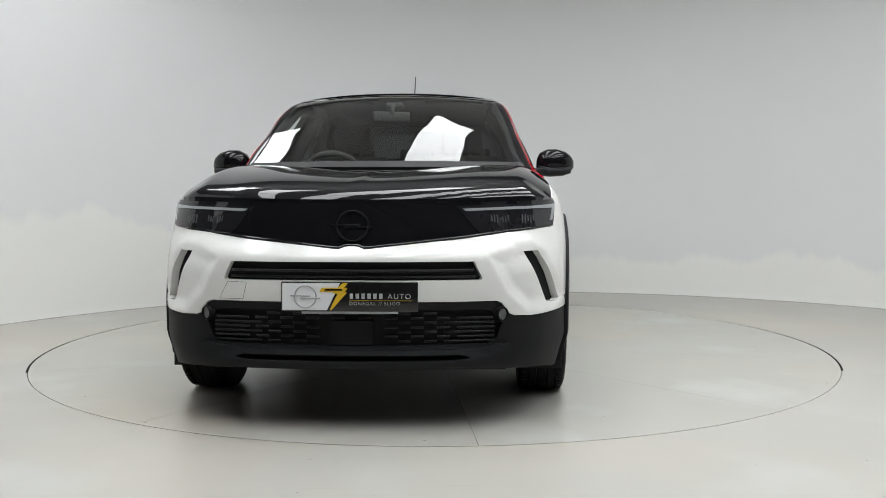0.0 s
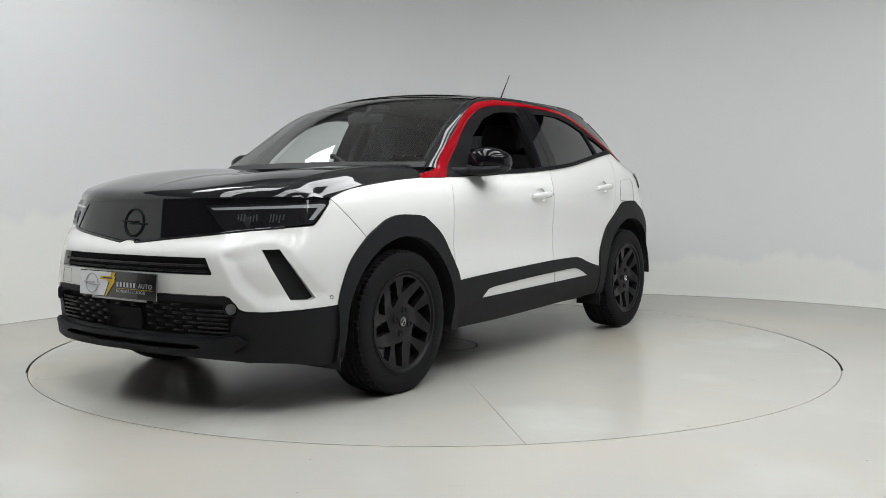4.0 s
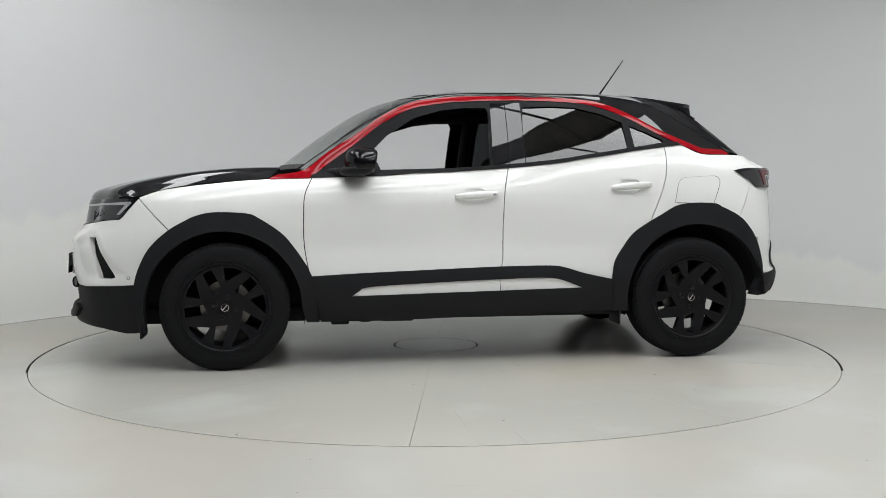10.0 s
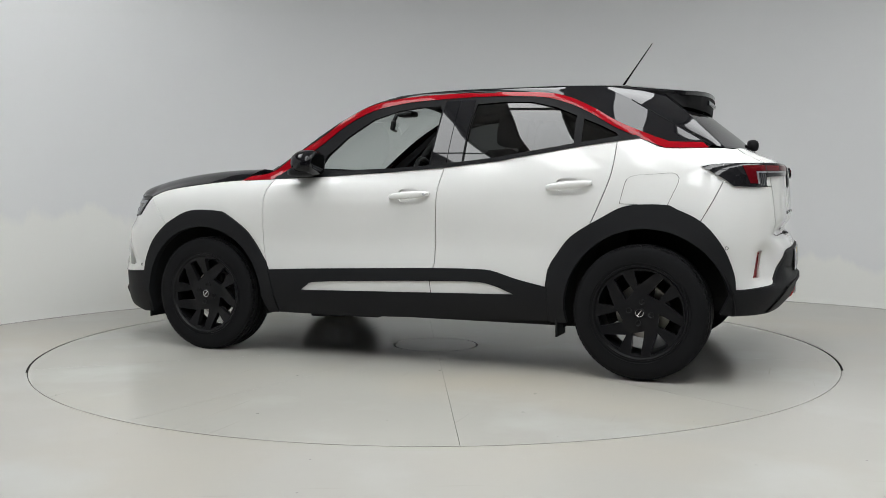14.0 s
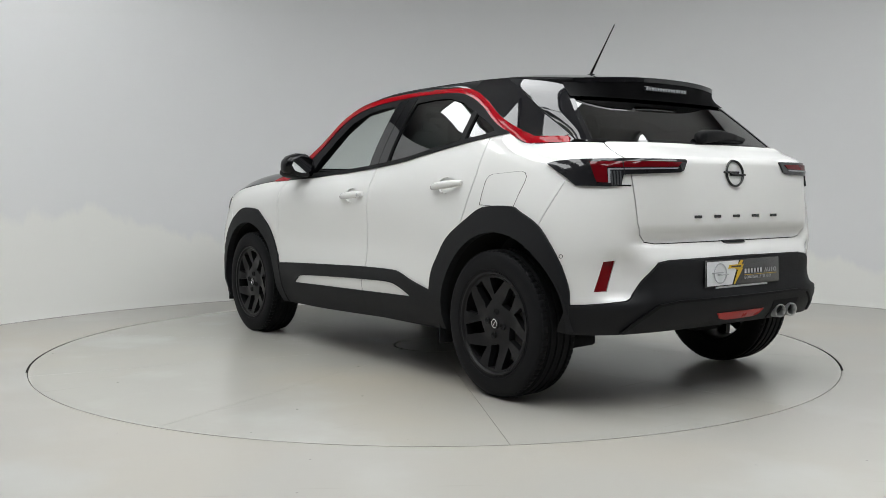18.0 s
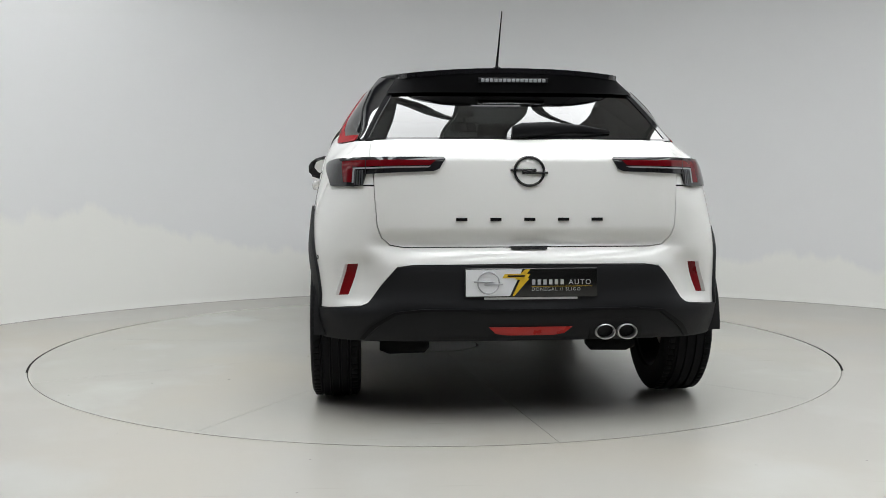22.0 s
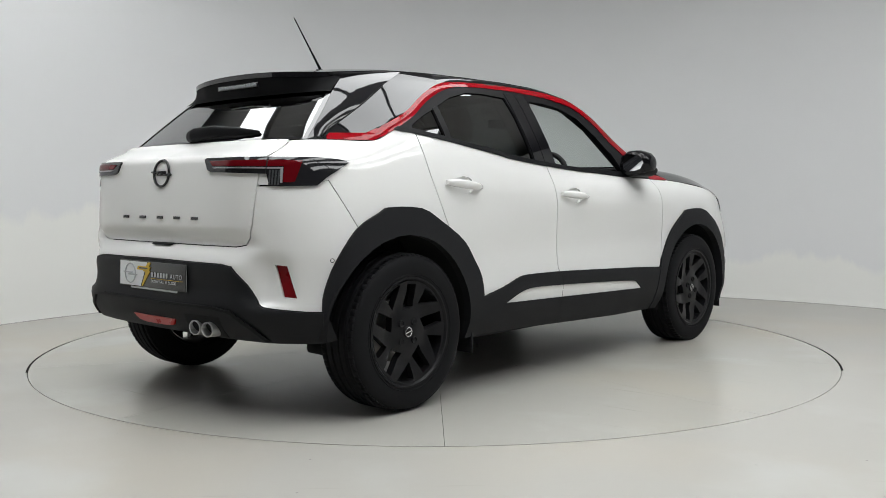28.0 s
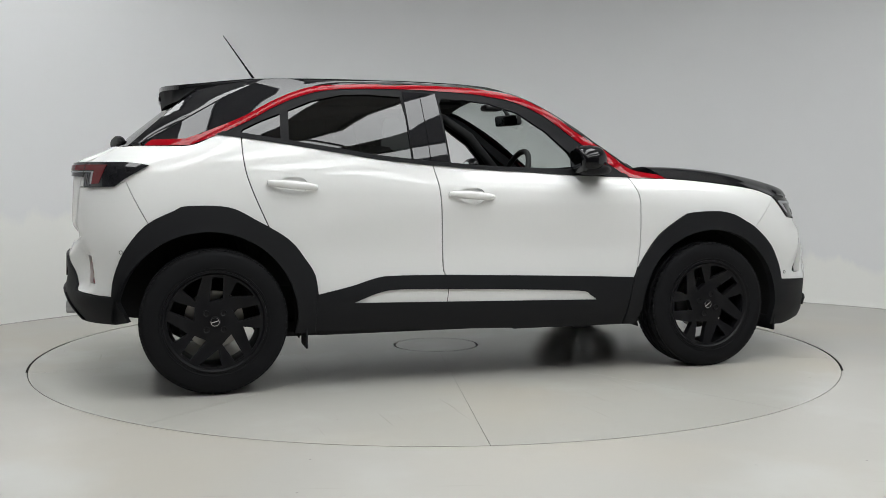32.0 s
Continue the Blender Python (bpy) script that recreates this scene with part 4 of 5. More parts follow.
for b in band:
    carpart("black_border", sheet(wind, [b], 0.05, -0.004, 0.0), TRIM, ws)
carpart("header", sheet(wind, [[(-1, 0.89), (1, 0.89), (1, 1), (-1, 1)]], 0.05, 0.003, 0.004), BLACK, ws, "gloss black band above the windscreen")
carpart("cowl", sheet(wind, [[(-1, -0.0), (1, -0.0), (1, 0.05), (-1, 0.05)]], 0.06, 0.004, 0.02), INNER, car)
carpart("tax_sticker", sheet(wind, [[(0.70, 0.87), (0.82, 0.87), (0.82, 0.83), (0.70, 0.83)]], 0.05, 0.003, 0.0), STICKER, ws)

# tail window
HG_E = [(2.922, 0.652, 1.140), (2.842, 0.618, 1.215), (2.762, 0.580, 1.290), (2.68, 0.537, 1.365), (2.61, 0.498, 1.425)]
HG_C = [(3.02, 0.0, 1.142), (2.94, 0.0, 1.213), (2.85, 0.0, 1.286), (2.76, 0.0, 1.358), (2.675, 0.0, 1.425)]
hatch = patch(HG_E, HG_C)
hg = carpart("tail_window", sheet(hatch, [[(-0.985, 0.0), (0.985, 0.0), (0.985, 0.99), (-0.985, 0.99)]], 0.07, 0.0, 0.0), PRIVACY, car, "dark tinted tail window")
hg.visible_shadow = False
for b in ([(-1, 0), (-0.968, 0), (-0.95, 1), (-1, 1)], [(0.968, 0), (1, 0), (1, 1), (0.95, 1)], [(-0.94, 0.84), (0.94, 0.84), (0.94, 1), (-0.94, 1)], [(-1, 0), (1, 0), (1, 0.03), (-1, 0.03)]):
    carpart("black_border", sheet(hatch, [b], 0.05, 0.003, 0.006), BLACK, hg)


def ruled(A, B, bulge=0.0, rows=5, n=60):
    """A panel between two curves in space."""
    def samp(c):
        c = np.array(c)
        s = np.r_[0, np.cumsum(np.linalg.norm(np.diff(c, axis=0), axis=1))]
        return np.array([np.interp(np.linspace(0, s[-1], n), s, c[:, k]) for k in range(3)]).T
    a, b = samp(A), samp(B)
    bm = bmesh.new()
    grid = []
    for j in range(rows + 1):
        t = j / rows
        line = a * (1 - t) + b * t
        if bulge:
            d = np.array([0, -1.0, 0.7]) * bulge * 4 * t * (1 - t)
            line = line + d
        grid.append([bm.verts.new(p) for p in line])
    for g0, g1 in zip(grid, grid[1:]):
        for i in range(n - 1):
            f = bm.faces.new([g0[i], g0[i + 1], g1[i + 1], g1[i]])
            f.smooth = True
    bm.normal_update()
    if sum(f.normal.z - f.normal.y for f in bm.faces) < 0:
        bmesh.ops.reverse_faces(bm, faces=bm.faces[:])
    return bm


tail_edge = [(2.60, -0.500), (2.66, -0.486), (2.715, -0.438), (2.765, -0.3), (2.785, -0.15), (2.79, 0.0)]
tail_edge += [(x, -y) for x, y in reversed(tail_edge[:-1])]
lip_a = [(x, y, roof_z(x, y) - 0.016) for x, y in tail_edge]
lip_b = [hatch(a, 0.715 - 0.02 * abs(a) ** 6, 0.010) for a in np.linspace(-1.0, 1.0, 21)]
fill_face = ruled(lip_a, lip_b, 0.0, 6)
if sum(f.normal.x for f in fill_face.faces) < 0:
    bmesh.ops.reverse_faces(fill_face, faces=fill_face.faces[:])
carpart("spoiler_face", fill_face, SPOILER, car)


def on_body(pts, off=0.0):
    return [body(*side(x, z), off) for x, z in pts]


neg = lambda pts: [(x, -y, z) for x, y, z in pts]
front_red = spline(RED_TOP[1:8], 4)
rail_a = on_body(front_red, -0.001)
rail_b = [wind(-1, t, -0.002) for t in np.linspace(0.0, 1, 14)] + [(x, -y, roof_z(x, y) - 0.002) for x, y in [(1.2, 0.560), (1.321, 0.571)]]
both("roof_pillar", ruled(rail_a, rail_b, 0.006), BLACK, car)
rail_a = on_body(spline(RED_TOP[7:11], 4), -0.001)
rail_b = [(x, -y, roof_z(x, y) - 0.002) for x, y in [(1.321, 0.571), (1.65, 0.578), (1.95, 0.572), (2.104, 0.563)]]
both("roof_rail", ruled(rail_a, rail_b, 0.004), BLACK, car)
PILLAR_SEAM = [(2.30, 1.474), (2.46, 1.395), (2.66, 1.275), (2.86, 1.155)]
cp = loop(sides(*nudged(spline(RED_TOP[10:], 4), dz=-0.004)), sides(*spline(PILLAR_SEAM, 6))[::-1], sides((2.2, 1.482), (2.104, 1.484)))
both("tail_pillar", sheet(body, [cp], 0.03, 0.002, 0.01, 0.07), BLACK, car, "gloss black tail pillar")
rail_a = on_body(spline(PILLAR_SEAM, 6), 0.001)
rail_b = [hatch(-1, t, 0.002) for t in np.linspace(1.0, 0, 14)]
both("hatch_gap", tube(on_body(spline(PILLAR_SEAM[1:], 6), 0.002), 0.0032, 6), SHELL, car)
both("hatch_edge", ruled(rail_a, rail_b, 0.004, 6), BLACK, car)

corner_a = [(x, -y, roof_z(x, y) - 0.004) for x, y in spline(ROOF_EDGE[4:], 4) if x > 2.28]
corner_b = [body(*side(2.30, 1.474), -0.002), hatch(-1, 1, 0.0), (2.655, -0.482, 1.418)]
both("roof_corner", ruled(corner_a, corner_b, 0.003), TRIM, car)

# dark inner shell and underbody
top = [(0.0, 0.86)] + fronts((0.5, 0.86), (0.7, 0.865)) + sides((-0.4, 0.88), (0.2, 0.96), (0.6, 0.985), (1.5, 1.03), (2.0, 1.09), (2.5, 1.15), (2.8, 1.12)) + rears((0.6, 1.11)) + [(LENGTH, 1.11)]
bot = [(LENGTH, 0.37)] + rears((0.6, 0.37)) + sides((3.03, 0.38)) + sides(*arc_pts((2.582, 0.345), 0.43, 0, 180)) + sides((2.12, 0.28), (0.44, 0.26)) + sides(*arc_pts((0.0, 0.325), 0.43, 0, 180)) + sides((-0.435, 0.23)) + fronts((0.6, 0.26)) + [(0.0, 0.265)]
both("inner_shell", sheet(body, [loop(top, bot)], 0.05, -0.03, 0.0), SHELL, car)
carpart("underbody", box(-0.72, 2.35, -0.62, 0.62, 0.215, 0.30, 0.03), SHELL, car)
carpart("underbody", box(0.46, 2.08, -0.78, 0.78, 0.24, 0.33, 0.02), SHELL, car)
carpart("engine_bay", box(-0.70, 0.45, -0.60, 0.60, 0.30, 0.84, 0.05), SHELL, car)
carpart("boot_floor", box(2.15, 2.98, -0.58, 0.58, 0.345, 0.95, 0.05), SHELL, car)


def arch_liner(c, r, low=-14):
    bm = bmesh.new()
    pts = arc_pts(c, r, low, 194, 30)
    o = [bm.verts.new((x, -0.855, z)) for x, z in pts]
    i = [bm.verts.new((x, -0.58, z)) for x, z in pts]
    for k in range(30):
        bm.faces.new([o[k], o[k + 1], i[k + 1], i[k]]).smooth = True
    bm.faces.new(i)
    return bm


both("arch_liner", arch_liner((0.0, 0.33), 0.425), SHELL, car)
both("arch_liner", arch_liner((2.582, 0.345), 0.420, 0), SHELL, car)

# mud flaps and the front arch's lower flap
both("mud_flap", box(2.135, 2.145, -0.865, -0.70, 0.195, 0.29, 0.003), CLAD, car)
both("mud_flap", box(-0.425, -0.415, -0.845, -0.66, 0.172, 0.25, 0.003), CLAD, car)
for x0, x1, y0, z0 in ((0.56, 0.66, -0.60, 0.19), (0.72, 0.78, -0.60, 0.20), (0.84, 1.02, -0.62, 0.205)):
    both("underbody_bracket", box(x0, x1, y0, y0 + 0.06, z0, 0.25, 0.01), SHELL, car)


# ---- wheels ----
TYRE = [(0.230, -0.085), (0.236, -0.102), (0.27, -0.108), (0.305, -0.105), (0.319, -0.099), (0.3262, -0.089), (0.3268, -0.068)]
for _y in (-0.058, -0.020, 0.020, 0.058):
    TYRE += [(0.3342, _y - 0.0065), (0.3260, _y - 0.0045), (0.3260, _y + 0.0045), (0.3345, _y + 0.0065)]
TYRE += [(0.3268, 0.068), (0.3262, 0.089), (0.319, 0.099), (0.305, 0.105), (0.27, 0.108), (0.228, 0.100), (0.222, 0.085)]


def bar(p, q, w0, w1, y0, y1, bevel=0.004):
    """A flat tapered bar in the wheel's plane from p to q."""
    p, q = Vector((p[0], 0, p[1])), Vector((q[0], 0, q[1]))
    d = (q - p).normalized()
    n = Vector((-d.z, 0, d.x))
    out = [p + n * w0 / 2, q + n * w1 / 2, q - n * w1 / 2, p - n * w0 / 2]
    return prism([(v.x, v.z) for v in out], y0, y1, bevel)


def polar(r, a):
    return (r * math.cos(math.radians(a)), r * math.sin(math.radians(a)))


TRI = [(0.066, 0.112), (0.098, 0.180), (0.128, 0.165), (0.157, 0.140), (0.178, 0.113)]
SLOT_HOLE = [(-0.009, 0.205), (0.041, 0.201), (0.037, 0.104), (-0.022, 0.091)]


def face(u, v, off=0.0):
    r = math.hypot(u, v)
    return (u, -(0.084 + 0.010 * (r / 0.2) ** 2 - 0.010 * max(0.0, 1 - abs(r - 0.12) / 0.06)) - off, v)


def rotated(pts, a):
    c, s = math.cos(math.radians(a)), math.sin(math.radians(a))
    return [(c * x - s * y, s * x + c * y) for x, y in pts]


def add_wheel(hub, y_mid, right, spin):
    """A wheel at the hub; its outer face looks to -y, or to +y on the right side."""
    def put(bm):
        m = pose(0, 0, 0, 0, 0, 180 if right else 0) @ pose(0, 0, 0, 0, -spin, 0)
        bm.transform(m)
        lay = bm.verts.layers.float_vector.get("nrm")
        if lay:
            for v in bm.verts:
                v[lay] = m.to_3x3() @ v[lay]
        bm.transform(Matrix.Translation((hub[0], y_mid if right else -y_mid, hub[1])))
        return bm
    # y = 0 lies in the wheel's middle plane; the outer side is negative
    circle = [polar(0.217, 6 * k) for k in range(60)]
    holes = [rotated(h, 72 * k) for k in range(5) for h in (TRI, SLOT_HOLE)]
    wheel = carpart("wheel", put(sheet(face, [circle, *holes], 0.03, 0.0, 0.034)), RIM, car, "satin black alloy wheel with swept spokes")
    rim = lathe([(0.236, -0.092), (0.234, -0.104), (0.226, -0.104), (0.214, -0.090), (0.206, -0.066), (0.200, 0.06), (0.212, 0.085), (0.23, 0.09)], 64)
    carpart("rim", put(rim), RIM, wheel)
    t = lathe(TYRE, 72)
    tyre = carpart("tyre", put(t), RUBBER, wheel, "black road tyre")
    cuts = []
    for k in range(72):
        for y0 in (-0.0935, 0.0655):
            b = box(0.318, 0.3295, y0, y0 + 0.028, -0.0125, 0.0125, 0.002, 1)
            b.transform(pose(0, 0, 0, 0, 5 * k, 0))
            cuts.append(b)
    tagged(carpart("tread_block", put(joined(*cuts)), RUBBER, tyre), kind="stuff")
    carpart("sidewall_ring", put(lathe([(0.245, -0.1045), (0.2465, -0.107), (0.248, -0.1055)], 72)), RUBBER, tyre)
    disc = carpart("brake_disc", put(lathe([(0.0005, -0.01), (0.07, -0.015), (0.075, 0.0), (0.135, 0.0), (0.135, 0.02), (0.0005, 0.02)], 40)), STEEL, wheel)
    carpart("brake_caliper", put(bar(polar(0.10, 20), polar(0.10, 75), 0.07, 0.07, -0.03, 0.05)), SHELL, wheel)
    for k in range(4):
        x, z = polar(0.054, 45 + 90 * k)
        b = lathe([(0.0005, -0.080), (0.0005, -0.086), (0.009, -0.086), (0.012, -0.091), (0.0155, -0.091), (0.0155, -0.080)], 16)
        b.transform(Matrix.Translation((x, 0, z)))
        carpart("wheel_bolt", put(b), SHELL, wheel)
    cap = lathe([(0.0005, -0.081), (0.0005, -0.091), (0.022, -0.090), (0.027, -0.081)], 28)
    cap = carpart("hub_cap", put(cap), RIM, wheel)
    ring = lathe([(0.0165, -0.0895), (0.0175, -0.0925), (0.0200, -0.0922), (0.0205, -0.089)], 28)
    bolt = bar((-0.018, -0.005), (0.018, 0.005), 0.004, 0.004, -0.0925, -0.0885, 0)
    carpart("badge", put(joined(ring, bolt)), CHROME, cap, "silver ring badge")


add_wheel(HUB_F, 0.772, False, 29.6)
add_wheel(HUB_R, 0.772, False, 36.4)
add_wheel(HUB_F, 0.772, True, 24.6)
add_wheel(HUB_R, 0.772, True, 0)
carpart("rear_axle", tube([(2.55, -0.68, 0.31), (2.50, -0.5, 0.27), (2.48, 0.0, 0.26), (2.50, 0.5, 0.27), (2.55, 0.68, 0.31)], 0.035), SHELL, car)
carpart("front_axle", tube([(0.0, -0.68, 0.31), (0.02, 0.0, 0.28), (0.0, 0.68, 0.31)], 0.03), SHELL, car)


# ---- mirrors, handles, lamps ----
def blob(stations, n=20):
    """A rounded closed body through oval stations: (x, y, z, half width in x, half height)."""
    bm = bmesh.new()
    rings = []
    for x, y, z, a, b in stations:
        ring = []
        for k in range(n):
            w = 2 * math.pi * k / n
            c, s = math.cos(w), math.sin(w)
            e = 0.75
            ring.append(bm.verts.new((x + a * math.copysign(abs(c) ** e, c), y, z + b * math.copysign(abs(s) ** e, s))))
        rings.append(ring)
    for p, q in zip(rings, rings[1:]):
        for k in range(n):
            bm.faces.new([p[k], p[(k + 1) % n], q[(k + 1) % n], q[k]]).smooth = True
    bm.faces.new(rings[0]).smooth = True
    bm.faces.new(rings[-1]).smooth = True
    bmesh.ops.recalc_face_normals(bm, faces=bm.faces[:])
    return bm


m = blob([(0.71, -0.795, 1.070, 0.056, 0.038), (0.712, -0.81, 1.080, 0.074, 0.060), (0.717, -0.85, 1.088, 0.090, 0.071), (0.722, -0.90, 1.090, 0.094, 0.070), (0.730, -0.95, 1.087, 0.082, 0.058), (0.740, -0.98, 1.081, 0.058, 0.042), (0.747, -0.995, 1.077, 0.030, 0.022)])
bmesh.ops.bisect_plane(m, geom=m.verts[:] + m.edges[:] + m.faces[:], plane_co=(0.785, 0, 1.085), plane_no=(1, 0, -0.18), clear_outer=True)
bmesh.ops.holes_fill(m, edges=[e for e in m.edges if len(e.link_faces) == 1])
mirrors = both("door_mirror", m, MIRROR_CAP, car, "gloss black door mirror")
both("mirror_skirt", blob([(0.675, -0.80, 1.045, 0.055, 0.028), (0.68, -0.86, 1.035, 0.080, 0.026), (0.69, -0.93, 1.037, 0.078, 0.024), (0.71, -0.975, 1.045, 0.05, 0.018)]), CLAD, mirrors)
both("mirror_foot", blob([(0.60, -0.765, 1.035, 0.075, 0.020), (0.63, -0.79, 1.035, 0.07, 0.022), (0.66, -0.83, 1.035, 0.06, 0.022)]), CLAD, mirrors)
both("mirror_sail", sheet(body, [loop(sides((0.53, 1.022), (0.72, 1.05), (0.775, 1.15), (0.70, 1.155)))], 0.03, 0.004, 0.01), TRIM, frames)
g = bmesh.new()
ring = [g.verts.new((0.7885 + 0.18 * (z - 1.085), y, z)) for y, z in [(-0.828, 1.055), (-0.826, 1.115), (-0.845, 1.132), (-0.91, 1.134), (-0.945, 1.118), (-0.957, 1.086), (-0.935, 1.055), (-0.90, 1.044), (-0.845, 1.042)]]
g.faces.new(ring)
g.normal_update()
if g.faces[:][0].normal.x < 0:
    bmesh.ops.reverse_faces(g, faces=g.faces[:])
both("mirror_glass", g, MIRROR, mirrors, "silvered mirror glass")


def handle(x0, x1, z0, z1, doors, cup):
    n = 9
    pts = []
    for k in range(n):
        t = k / (n - 1)
        x = x0 + (x1 - x0) * t
        z = z0 + (z1 - z0) * t
        s = side(x, z)[0]
        pts.append(body(s, z, 0.012 + 0.020 * math.sin(math.pi * t) ** 0.5))
    bm = bmesh.new()
    rings = []
    for k, p in enumerate(pts):
        t = k / (n - 1)
        h = 0.010 + 0.009 * math.sin(math.pi * t) ** 0.6
        rings.append([bm.verts.new((p[0], p[1] + dy, p[2] + dz)) for dy, dz in ((-0.004, 0.6 * h), (0.0, h), (0.010, h), (0.014, 0), (0.010, -h), (0, -h), (-0.004, -0.6 * h), (-0.007, 0))])
    for a, b in zip(rings, rings[1:]):
        for i in range(8):
            bm.faces.new([a[i], a[(i + 1) % 8], b[(i + 1) % 8], b[i]]).smooth = True
    bm.faces.new(rings[0])
    bm.faces.new(rings[-1])
    bmesh.ops.recalc_face_normals(bm, faces=bm.faces[:])
    hs = both("door_handle", bm, WHITE, doors)
    both("handle_cup", sheet(body, [cup], 0.02, -0.011, 0.0), WHITE, hs)
    return hs


hf = handle(1.215, 1.445, 0.902, 0.918, doors_f, CUP_F)
handle(2.085, 2.315, 0.950, 0.970, doors_r, CUP_R)
lock = lathe([(0.0005, 0.0), (0.0005, -0.003), (0.007, -0.003), (0.009, 0.0)], 14)
lock.transform(Matrix.Translation((1.425, -0.897, 0.914)))
carpart("key_lock", lock, SILVER, hf[0])

# fuel flap outline on the left quarter
FLAP = [(2.452, 0.868), (2.474, 0.965), (2.482, 0.985), (2.498, 1.000), (2.525, 1.008), (2.700, 1.018), (2.722, 1.010), (2.733, 0.993), (2.730, 0.97), (2.682, 0.858)]
o = sides(*FLAP)
cx0, cz0 = sum(p[0] for p in o) / len(o), sum(p[1] for p in o) / len(o)
carpart("fuel_flap_gap", sheet(body, [loop(o), loop([(cx0 + (a - cx0) * 0.984, cz0 + (b - cz0) * 0.98) for a, b in o])], 0.03, 0.0012, 0.002), SHELL, car)

# tail lamps
TL = loop(sides((2.83, 1.048), (2.875, 1.058)), rears((0.752, 1.064), (0.635, 1.066), (0.337, 1.064), (0.330, 1.058), (0.353, 1.018), (0.376, 1.008), (0.637, 0.998), (0.650, 0.954), (0.684, 0.949)), sides((2.978, 0.953), (2.938, 0.985)))
tl = both("tail_lamp", sheet(body, [TL], 0.02, 0.010, 0.02), LENS, car, "smoked tail lamp with a red bar and grey segments")
both("red_lens", sheet(body, [loop(rears((0.725, 1.052), (0.635, 1.054), (0.366, 1.052), (0.39, 1.032), (0.635, 1.028), (0.684, 1.028), (0.689, 0.966), (0.721, 0.967)))], 0.02, 0.0125, 0.003), LAMP_RED, tl, "red lamp bar")
both("light_guide", sheet(body, [loop(rears((0.385, 1.0285), (0.635, 1.0245), (0.682, 1.0245), (0.688, 0.964), (0.682, 0.964), (0.676, 1.0185), (0.635, 1.0185), (0.40, 1.0225)))], 0.02, 0.013, 0.003), LAMP_LINE, tl)
for k in range(4):
    y0 = 0.645 + 0.009 * k
    both("lamp_segment", sheet(body, [loop(rears((y0, 1.014), (y0 + 0.005, 1.014), (y0 + 0.008, 0.955), (y0 + 0.003, 0.955)))], 0.02, 0.0128, 0.003), LAMP_GREY, tl)
both("lamp_joint", sheet(body, [loop(rears((0.631, 1.066), (0.6345, 1.066), (0.6365, 0.996), (0.633, 0.996)))], 0.02, 0.0132, 0.0), SHELL, tl)

# reflectors in the rear bumper
both("bumper_reflector", sheet(rear_body, [[(-u, v) for u, v in REFL]], 0.02, -0.016, 0.006), REFLECT, car, "slim red bumper reflector")
carpart("fog_lamp", sheet(rear_body, [loop(tails((-0.165, 0.400), (0.165, 0.400), (0.135, 0.372), (0.09, 0.365), (-0.09, 0.365), (-0.135, 0.372)))], 0.02, 0.016, 0.01), FOG_RED, low_rear, "bright red rear fog lamp")
ledge = tails((0, 0.474), (0.42, 0.474), (0.53, 0.462), (0.62, 0.40), (0.66, 0.345), (0.64, 0.345), (0.60, 0.395), (0.52, 0.452), (0.42, 0.464), (0, 0.464))
carpart("bumper_ledge", sheet(rear_body, [loop(ledge, flip(ledge))], 0.03, 0.020, 0.016), TRIM, low_rear)
for y in (0.300, 0.388):
    p = lathe([(0.0318, 0.0), (0.036, 0.002), (0.036, 0.14), (0.0305, 0.14), (0.0305, 0.003)], 28)
    p.transform(pose(3.232, y, 0.376, 0, 0, 90) @ Matrix.Diagonal((1.12, 1, 0.86, 1)))
    carpart("tailpipe", p, PIPE, car, "bright oval tailpipe end")
carpart("tailpipe_recess", sheet(rear_body, [loop(tails((0.235, 0.43), (0.45, 0.43), (0.455, 0.343), (0.24, 0.343)))], 0.03, 0.012, 0.004), SHELL, low_rear)
both("silencer", blob([(2.66, -0.36, 0.245, 0.03, 0.015), (2.66, -0.38, 0.24, 0.05, 0.032), (2.66, -0.54, 0.24, 0.05, 0.036), (2.66, -0.58, 0.24, 0.03, 0.02)]), SHELL, car)

# high brake lamp, wiper, badge
stop = carpart("brake_lamp", box(2.755, 2.789, -0.152, 0.152, 1.396, 1.420, 0.004), LENS, car, "clear high brake lamp with a row of cells under the spoiler")
for k in range(15):
    y = -0.133 + 0.019 * k
    carpart("lamp_cell", box(2.785, 2.7915, y - 0.0075, y + 0.0075, 1.401, 1.415, 0.002), LAMP_LINE, stop)
w = blob([(3.012, -0.04, 1.172, 0.022, 0.024), (3.008, 0.0, 1.178, 0.030, 0.032), (2.992, 0.12, 1.188, 0.026, 0.028), (2.975, 0.26, 1.186, 0.018, 0.018), (2.955, 0.38, 1.178, 0.007, 0.007)])
wiper = carpart("wiper", w, TRIM, car, "black tail window wiper")
carpart("wiper_blade", tube([(3.005, -0.02, 1.160), (2.992, 0.2, 1.162), (2.945, 0.39, 1.164)], 0.009, 8), SHELL, wiper)


def rear_point(y, z, off):
    return rear_body(tails((y, z))[0][0] if y else 0.0, z, off)


def rear_tube(pts, r):
    return tube([rear_point(y if y else 1e-4, z, 0.006) for y, z in pts], r, 8)


ring = [(0.058 * math.cos(a) + 0.0005, 1.008 + 0.056 * math.sin(a)) for a in np.linspace(0, 2 * math.pi, 33)]
badge = carpart("badge", joined(rear_tube(ring, 0.0055), rear_tube([(-0.074, 1.013), (0.012, 1.013)], 0.005), rear_tube([(0.074, 1.002), (-0.012, 1.002)], 0.005), rear_tube([(0.028, 1.013), (-0.028, 1.002)], 0.006)), BLACK, gate, "black ring badge")
